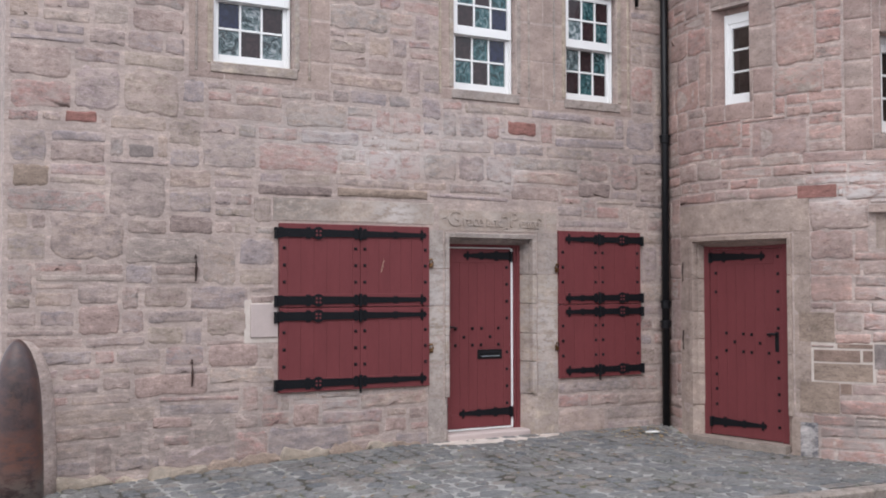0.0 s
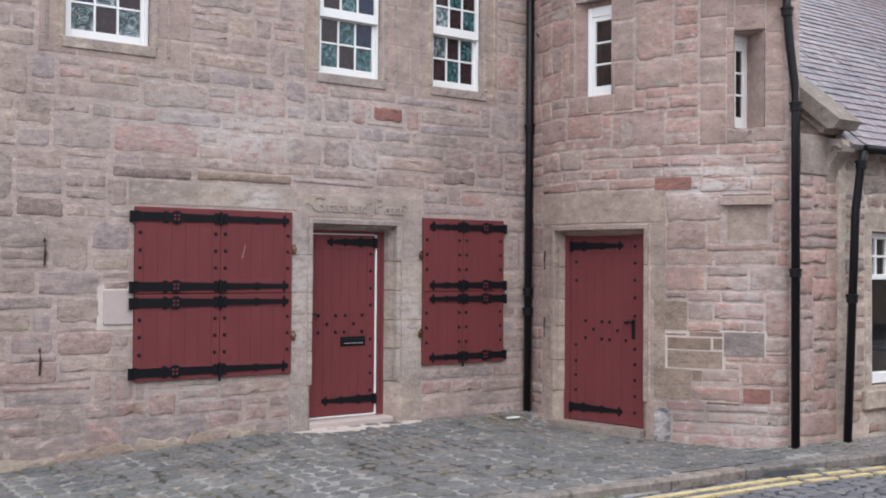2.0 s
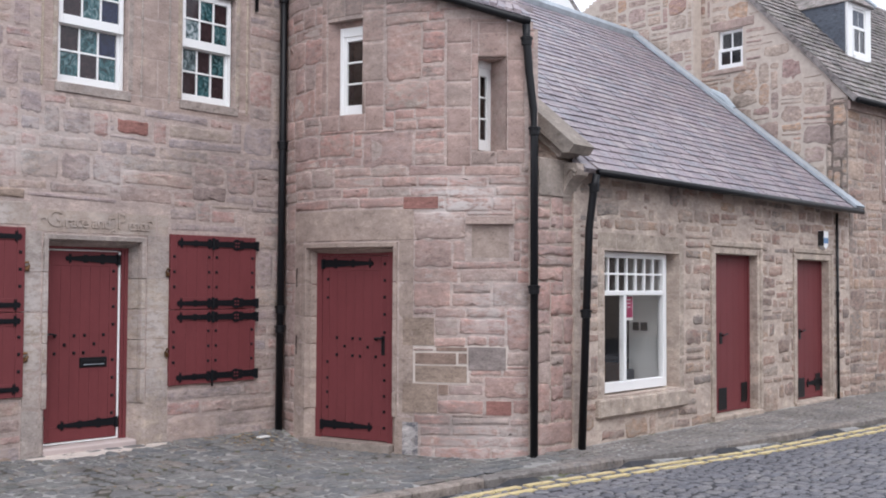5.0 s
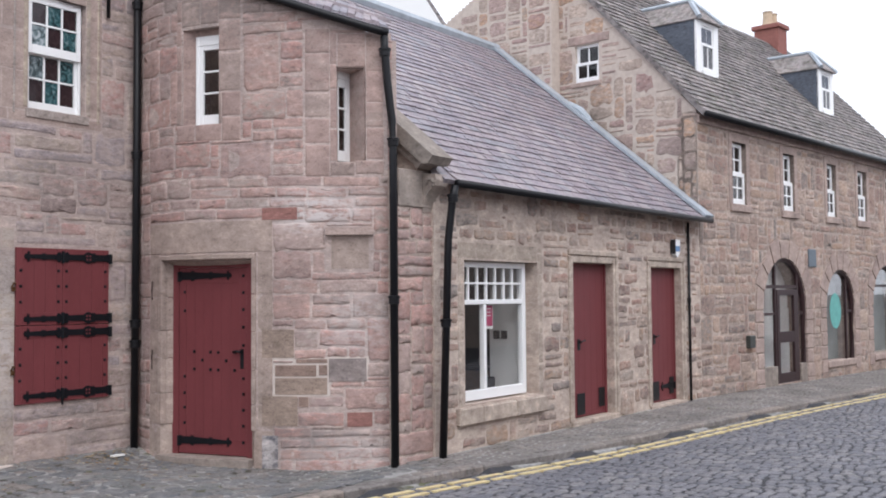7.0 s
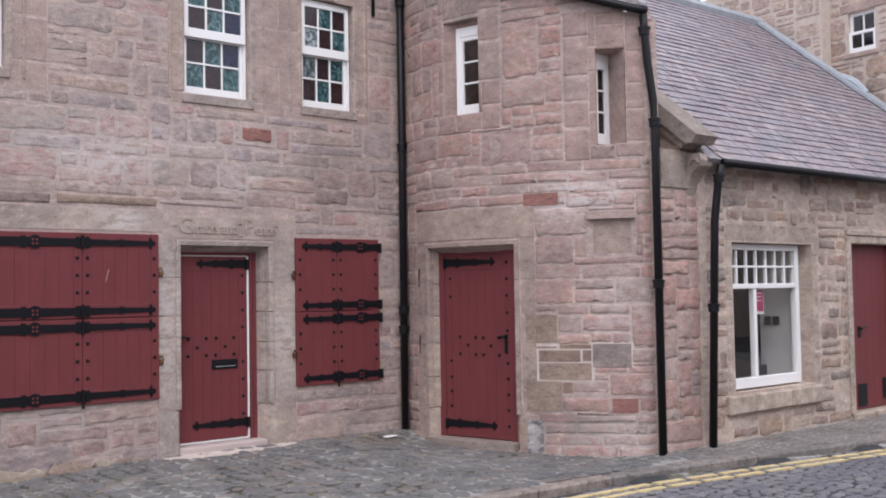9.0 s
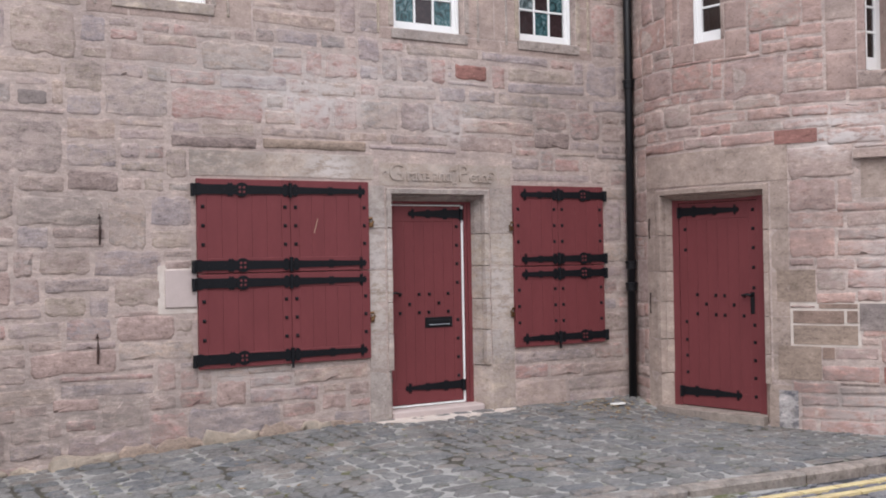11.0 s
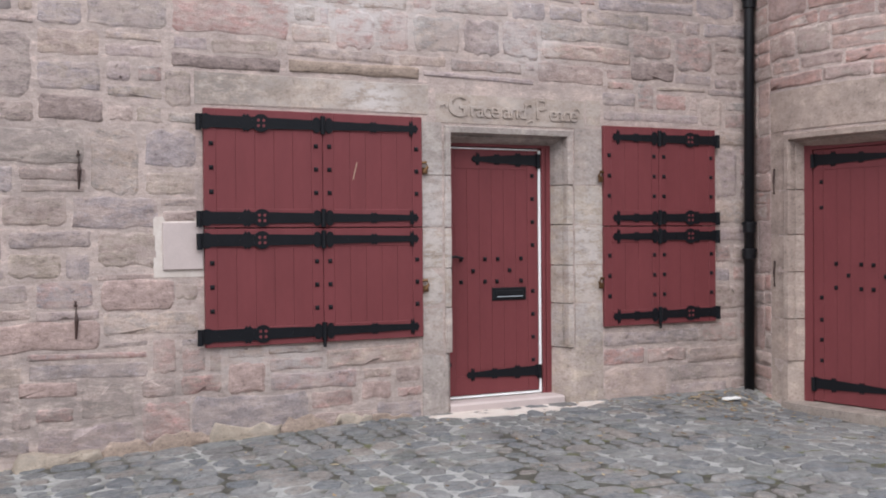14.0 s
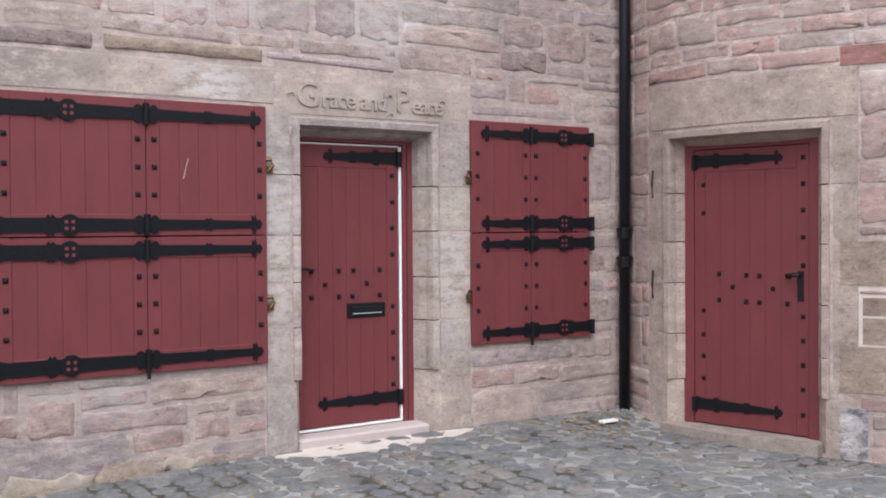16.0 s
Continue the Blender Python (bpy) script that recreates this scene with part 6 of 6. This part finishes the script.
def small_sizes(r):
    return (r.choice((0.16, 0.2, 0.28, 0.36, 0.44)), r.choice((0.08, 0.12, 0.16, 0.16, 0.2)))


def gable_sizes(r):
    return (r.choice((0.16, 0.28, 0.36, 0.44, 0.56)), r.choice((0.12, 0.16, 0.24, 0.28, 0.36)))


def patchwork_sizes(r):
    return r.choice(((0.72, 0.36), (0.56, 0.28), (0.44, 0.32), (0.8, 0.12), (0.6, 0.08), (0.48, 0.12), (0.36, 0.08), (0.88, 0.16), (0.36, 0.2), (0.8, 0.4)))


def ashlar_sizes(r):
    return (r.choice((0.36, 0.48, 0.72)), r.choice((0.28, 0.36, 0.44)))


# dressed stone round the openings keeps the rubble away
HOLES = list(MAIN_HOLES.values())
DRESSED = [(-2.98, -1.5, 3.62, 6.4), (-0.22, 2.42, 3.62, 6.4), (-0.36, 1.32, -0.2, 2.48), (-2.12, -0.36, 2.22, 2.50)]
SPECIAL = [(0.64, 1.04, 3.28, 3.46, "red_stone"), (-4.11, -3.81, 3.10, 3.22, "red_stone"), (-3.48, -2.76, 0.52, 0.74, "salmon_stone"), (-3.98, -3.59, 1.13, 1.42, "salmon_stone"), (-3.15, -2.71, 2.10, 2.29, "dark_stone"), (-4.56, -4.22, 2.50, 2.72, "tan_stone"), (-3.55, -3.29, 2.80, 2.96, "grey_stone"), (-2.28, -1.46, 2.50, 2.62, "dark_stone"), (-1.44, -0.36, 2.50, 2.62, "tan_stone"), (-0.89, -0.61, 0.06, 0.22, "salmon_stone"), (-2.78, -2.26, 0.79, 1.03, "salmon_stone"), (1.62, 2.1, 2.62, 2.82, "dark_stone"), (-3.3, -2.9, 0.22, 0.34, "salmon_stone"), (-1.9, -1.6, 0.16, 0.4, "salmon_stone")]
SPECIAL_TURRET = [(2.13, 2.55, 2.51, 2.66, "red_stone"), (2.28, 2.76, 0.78, 0.92, "drab_stone"), (2.77, 2.88, 0.79, 0.92, "drab_stone"), (2.28, 2.88, 0.58, 0.78, "tan_stone"), (2.88, 3.31, 0.72, 0.99, "grey_stone"), (2.52, 2.88, 0.925, 0.985, "drab_stone"), (2.13, 2.55, 0.24, 0.58, "tan_stone"), (2.55, 2.67, 0.45, 0.57, "drab_stone"), (3.08, 3.37, 0.23, 0.4, "red_stone"), (2.13, 2.33, -0.25, 0.15, "splashed"), (2.13, 2.51, 0.985, 1.31, "tan_stone")]
MAIN_BLOCKED = DRESSED + [tuple(q[:4]) for q in SPECIAL] + [(-2.06, -0.36, 0.52, 2.24), (1.32, 2.52, 0.52, 2.24), (-2.36, -2.04, 1.07, 1.42)]
for region in ((-2.98, -1.5, 3.62, 6.4), (-0.22, 2.42, 3.62, 6.4)):
    dressed(wall_south, on_main, region, HOLES, ashlar_sizes, M["ashlar_turret"])
dressed(wall_south, on_main, (-0.24, 1.32, 2.2, 2.48), [], lambda r: (1.4, 0.3), M["lintel"])
dressed(wall_south, on_main, (-2.12, -0.26, 2.24, 2.5), [], lambda r: (2.2, 0.3), M["lintel"])
masonry(wall_south, "stone", lay(-4.6, 2.95, -0.35, 6.4, MAIN_BLOCKED, rubble_sizes, rng, courses=True), on_main, rng, 0.034, 0.0045, lambda s, z: z < 3.5, M["rubble"], M["rubble_far"], wonky=0.3, corner=0.18, n=24)
masonry(wall_west, "stone", lay(-7.0, -0.02, -0.35, 6.4, [], rubble_sizes, rng, courses=True), on_west, rng, 0.03, 0.012, lambda s, z: False, M["rubble"], M["rubble_far"])
TURRET_HOLE_LIST = list(TURRET_HOLES.values())
TW, TE = (S(-0.892), S(-1.773), 3.44, 5.1), (2.63, 3.54, 3.0, 4.65)
NICHE = (s_n - 0.02, s_n + 0.52, 1.93, 2.44)
TURRET_BLOCKED = [tuple(q[:4]) for q in SPECIAL_TURRET] + [(S(-0.40), S(-2.088), -0.25, 2.52), TW, TE, NICHE]
under = lambda s, z: z < turret_top(s) - 0.02
masonry(wall_turret, "stone", lay(0.02, TURRET_LEN, -0.35, 6.0, TURRET_BLOCKED, block_sizes, rng, keep=under, courses=True, split=0.4), on_turret, rng, 0.019, 0.009, lambda s, z: True, M["turret"], M["turret_far"], wonky=0.26, corner=0.13, n=20)
for region in (TW, TE):
    masonry(wall_turret, "dressed_stone", lay(*region, TURRET_HOLE_LIST, lambda r: (r.choice((0.28, 0.36)), r.choice((0.28, 0.36, 0.44))), dressed_rng, keep=under), on_turret, dressed_rng, 0.008, 0.007, lambda s, z: True, M["ashlar_red"], M["ashlar_red"], wonky=0.02, corner=0.03, n=20)
along(on_turret, S(-0.40), S(-2.088), 2.176, 2.515, -0.02, 0.006, M["jamb_turret"], wall_turret, "lintel")
for s0, s1, z0, z1, tone in SPECIAL:
    masonry(wall_south, "stone", [(s0, z0, s1 - s0, z1 - z0)], on_main, rng, 0.026, 0.008, lambda s, z: True, M[tone], M[tone], wonky=0.3, corner=0.18, n=24)
for s0, s1, z0, z1, tone in SPECIAL_TURRET:
    along(on_turret, s0 + 0.009, s1 - 0.009, z0 + 0.009, z1 - 0.009, -0.01, rng.uniform(0.007, 0.012), M[tone], wall_turret, "stone", 0.05)
for s0, s1, z0, z1 in ((2.262, 2.898, 0.568, 1.0), (2.90, 3.328, 0.703, 1.003)):
    along(on_turret, s0, s1, z0, z1, -0.01, 0.0015, M["pale_mortar"], wall_turret, "pointing")
masonry(pier, "stone", lay(3.86, 4.56, -0.35, 2.66, [], lambda r: (r.choice((0.24, 0.36, 0.7)), r.choice((0.12, 0.16, 0.24, 0.32))), rng), lambda s, z, d: Vector((s, -3.262 - d, z)), rng, 0.02, 0.015, lambda s, z: True, M["turret"], M["turret_far"], wonky=0.4, corner=0.12, n=20)
COTTAGE_BLOCKED = [(4.98, 7.02, 0.10, 2.32), (7.7, 9.28, -0.4, 2.32), (10.36, 11.9, -0.4, 2.3)]
dressed(cottage_wall, on_cottage, (4.98, 7.02, 0.34, 2.32), [COTTAGE_HOLES["window"]], lambda r: (r.choice((0.4, 1.9)), r.choice((0.28, 0.4))), M["ashlar_tan"])
cottage_stones = [q for q in lay(4.6, 12.6, -0.35, 3.0, COTTAGE_BLOCKED, lambda r: (r.choice((0.2, 0.32, 0.44, 0.52)), r.choice((0.12, 0.16, 0.2, 0.24))), rng, courses=True, split=0.3) if rng.random() < 0.8]
masonry(cottage_wall, "stone", cottage_stones, on_cottage, rng, 0.05, 0.009, lambda s, z: s < 9.6, M["brown"], M["brown_far"], wonky=0.5, corner=0.3, n=18)
FAR_BLOCKED = [(a - 0.16, b + 0.16, 3.2, 4.72) for a, b in UPPER] + [(0, 11.9, FAR_EAVE - 0.22, FAR_EAVE)]
masonry(far_wall, "stone", lay(0.0, 11.9, -0.4, FAR_EAVE, FAR_BLOCKED, gable_sizes, rng, courses=True, keep=lambda s, z: not in_arch(s, z, 0.34)), on_far, rng, 0.036, 0.007, lambda s, z: False, M["brown"], M["brown_far"], wonky=0.5, corner=0.25, n=12)
masonry(gable_wall, "stone", lay(-8.0, 0.0, 2.4, 8.7, [(-2.74, -1.80, 6.53, 6.74), (-2.64, -1.98, 5.70, 6.56)], patchwork_sizes, rng, split=0.3, keep=lambda s, z: z < gable_top(s) - 0.05), on_gable, rng, 0.046, 0.006, lambda s, z: False, M["brown"], M["gable_far"], wonky=0.6, corner=0.3, n=14)
masonry(breast, "stone", lay(-6.2, -2.95, 4.2, 8.9, [], patchwork_sizes, rng, keep=lambda s, z: z < gable_top(s) - 0.05), lambda s, z, d: on_gable(s, z, d + 0.28), rng, 0.04, 0.01, lambda s, z: False, M["brown"], M["gable_far"], wonky=0.3)


def slates(parent, place, s0, s1, length, wide, gauge, material_near, material_far, limit, lift=0.022):
    """Courses of slates, each lapping over the one below, laid from the eave."""
    r = random.Random(5)
    verts, faces, count = [], [], 0
    n = int(length / gauge)
    for c in range(n):
        s = s0 - (c % 2) * wide / 2
        while s < s1:
            a, b = max(s, s0) + 0.003, min(s + wide * r.uniform(0.92, 1.06), s1) - 0.003
            s += wide
            if b - a < 0.04:
                continue
            u0, u1 = c * gauge + r.uniform(-0.008, 0.008), (c + 1) * gauge + 0.02
            up = lift * r.uniform(0.8, 1.3)
            q = [place(a, u0, up), place(b, u0, up), place(b, u1, 0.006), place(a, u1, 0.006), place(a, u0, -0.004), place(b, u0, -0.004), place(b, u1, -0.004), place(a, u1, -0.004)]
            f = [(0, 1, 2, 3), (4, 5, 1, 0), (5, 6, 2, 1), (7, 4, 0, 3), (6, 7, 3, 2)]
            if count < limit and (a < 9.5):
                count += 1
                raw("slate", q, f, material_near, parent)
            else:
                k = len(verts)
                verts += q
                faces += [tuple(i + k for i in g) for g in f]
    tagged(raw("slating", verts, faces, material_far, parent), kind="stuff")


slates(roof, on_roof, 4.66, 12.4, ROOF_LEN - 0.05, 0.24, 0.165, M["slate"], M["slate_far"], 280)
slates(far_roof, on_far_roof, -0.05, 12.05, FAR_ROOF_LEN - 0.02, 0.26, 0.17, M["slate"], M["old_slate"], 0, 0.03)


def paving(parent, name, x0, x1, y0, y1, sizes, height, near, mat_near, mat_far, keep, joint, proud, limit=300, cell=0.04, skew=0.0):
    place = lambda s, v, d: Vector((s + skew * v, v, height(s + skew * v, v) + d))
    masonry(parent, name, lay(x0, x1, y0, y1, [], sizes, rng, cell, keep), place, rng, joint, proud, near, mat_near, mat_far, limit, wonky=0.55, corner=0.5)


pavement = tagged(new("pavement"), "uneven grey granite setts with pale mortar and moss", "paving", kind="structure")
def clear_of_walls(s, v):
    if v > -0.02 or v < kerb_y(s) + 0.2:
        return False
    if s > 4.15:
        return v < COTTAGE_Y - 0.05 if s < 12.6 else v < COTTAGE_Y - 0.05 - (s - 12.6) * 0.105
    if s > 2.7 and v > -3.25:
        xs = float(np.interp(-v, [-q for q in turret_table[2]], turret_table[1])) - 0.06
        return s < xs
    return True
sett_sizes = lambda r: (r.choice((0.16, 0.2, 0.24, 0.28, 0.32)), r.choice((0.12, 0.16, 0.16, 0.2, 0.24)))
paving(pavement, "sett", -7.0, 4.2, -3.6, 0.0, sett_sizes, ground_z, lambda s, v: v > -2.0 and s > -2.4, M["sett"], M["sett_far"], clear_of_walls, 0.022, 0.011)
paving(pavement, "sett", 3.0, 22.0, -6.2, -3.24, lambda r: (r.choice((0.12, 0.16, 0.2)), r.choice((0.08, 0.12))), ground_z, lambda s, v: False, M["sett_warm"], M["sett_warm"], lambda s, v: s > 4.2 - max(0, -3.6 - v) * 9 and clear_of_walls(s, v), 0.016, 0.004)

part("pointing", slab(on_main, -2.405, -2.02, 1.03, 1.455, -0.01, 0.003, 0), M["pale_mortar"], wall_south, "fresh pale mortar round the new stone")
bm = bmesh.new()
rim = [(0.46 + 0.78 * math.cos(a) * (1 + 0.08 * math.sin(5 * a)), -0.13 + 0.15 * math.sin(a) * (1 + 0.1 * math.sin(3 * a + 1))) for a in (math.pi * k / 16 for k in range(32))]
prism(rim, 0.014, lambda u, v, w: Vector((u, v, ground_z(u, v) - 0.006 + w)), bm)
part("mortar_patch", bm, M["pale_mortar"], pavement, "pale mortar smeared before the door step")

# the worn footing that shows along the foot of the wall
foot_rng, x = random.Random(23), -4.3
while x < -0.5:
    wide = foot_rng.uniform(0.3, 0.7)
    low = ground_z(x + wide / 2, 0)
    tone = foot_rng.choice(("tan_stone", "footing", "footing", "salmon_stone"))
    masonry(wall_south, "footing_stone", [(x, low - 0.12, wide, 0.12 + foot_rng.uniform(0.05, 0.11))], on_main, foot_rng, 0.012, foot_rng.uniform(0.025, 0.06) * (1.3 if x < -2.5 else 0.6), lambda s, z: True, M[tone], M[tone], wonky=0.7, corner=0.35, n=20)
    x += wide * 0.96

kerb = tagged(new("kerb"), "long worn sandstone kerb stones", "kerb", kind="structure")
x = -7.0
while x < 24:
    x1 = x + rng.uniform(0.75, 1.15)
    y0, y1 = kerb_y(x), kerb_y(x1)
    turn = math.atan2(y1 - y0, x1 - x)
    z = ground_z(x, y0)
    bm = boxes(((0.006, 0.0, -0.25), (math.hypot(x1 - x, y1 - y0) - 0.006, 0.17, 0.012)), bevel=0.018, m=Matrix.Translation((x, y0, z)) @ Matrix.Rotation(turn, 4, "Z"))
    part("kerbstone", bm, M["kerb"], kerb)
    x = x1
road = tagged(new("road"), "street of dark grey granite setts", "road", kind="structure")
in_road = lambda s, v: v < kerb_y(s) - 0.03
paving(road, "sett", -9.0, 24.0, -13.0, -3.3, lambda r: (r.choice((0.12, 0.16, 0.2, 0.24)), r.choice((0.12, 0.12, 0.16))), lambda x, y: road_z(x, y) + 0.0, lambda s, v: s < 9 and v > -5.2 and s > 4, M["road_sett"], M["road_sett"], in_road, 0.018, 0.010, limit=120)

# dead leaves and crumbs blown into the corner by the turret
verts, faces = [], []
leaf_rng = random.Random(31)
for k in range(170):
    x, y = (2.62 - abs(leaf_rng.gauss(0, 0.5)), -0.12 - abs(leaf_rng.gauss(0, 0.45))) if k < 110 else (leaf_rng.uniform(-2.5, 2.6), leaf_rng.uniform(-2.4, -0.1))
    turn, size = leaf_rng.uniform(0, 6.28), leaf_rng.uniform(0.010, 0.026)
    z = ground_z(x, y) + 0.020
    tip = [Vector((x + size * f * math.cos(turn + a), y + size * f * math.sin(turn + a), z + leaf_rng.uniform(0, 0.008))) for a, f in ((0, 1.3), (1.4, 0.6), (3.14, 1.2), (4.8, 0.6))]
    faces += [(len(verts), len(verts) + 1, len(verts) + 2, len(verts) + 3), (len(verts) + 4, len(verts) + 7, len(verts) + 6, len(verts) + 5)]
    faces += [(len(verts) + i, len(verts) + 4 + i, len(verts) + 4 + (i + 1) % 4, len(verts) + (i + 1) % 4) for i in range(4)]
    verts += tip + [v - Vector((0, 0, 0.003)) for v in tip]
tagged(raw("leaf_litter", verts, faces, M["leaf"]), "small dry brown leaves scattered on the setts", "leaves", kind="stuff")
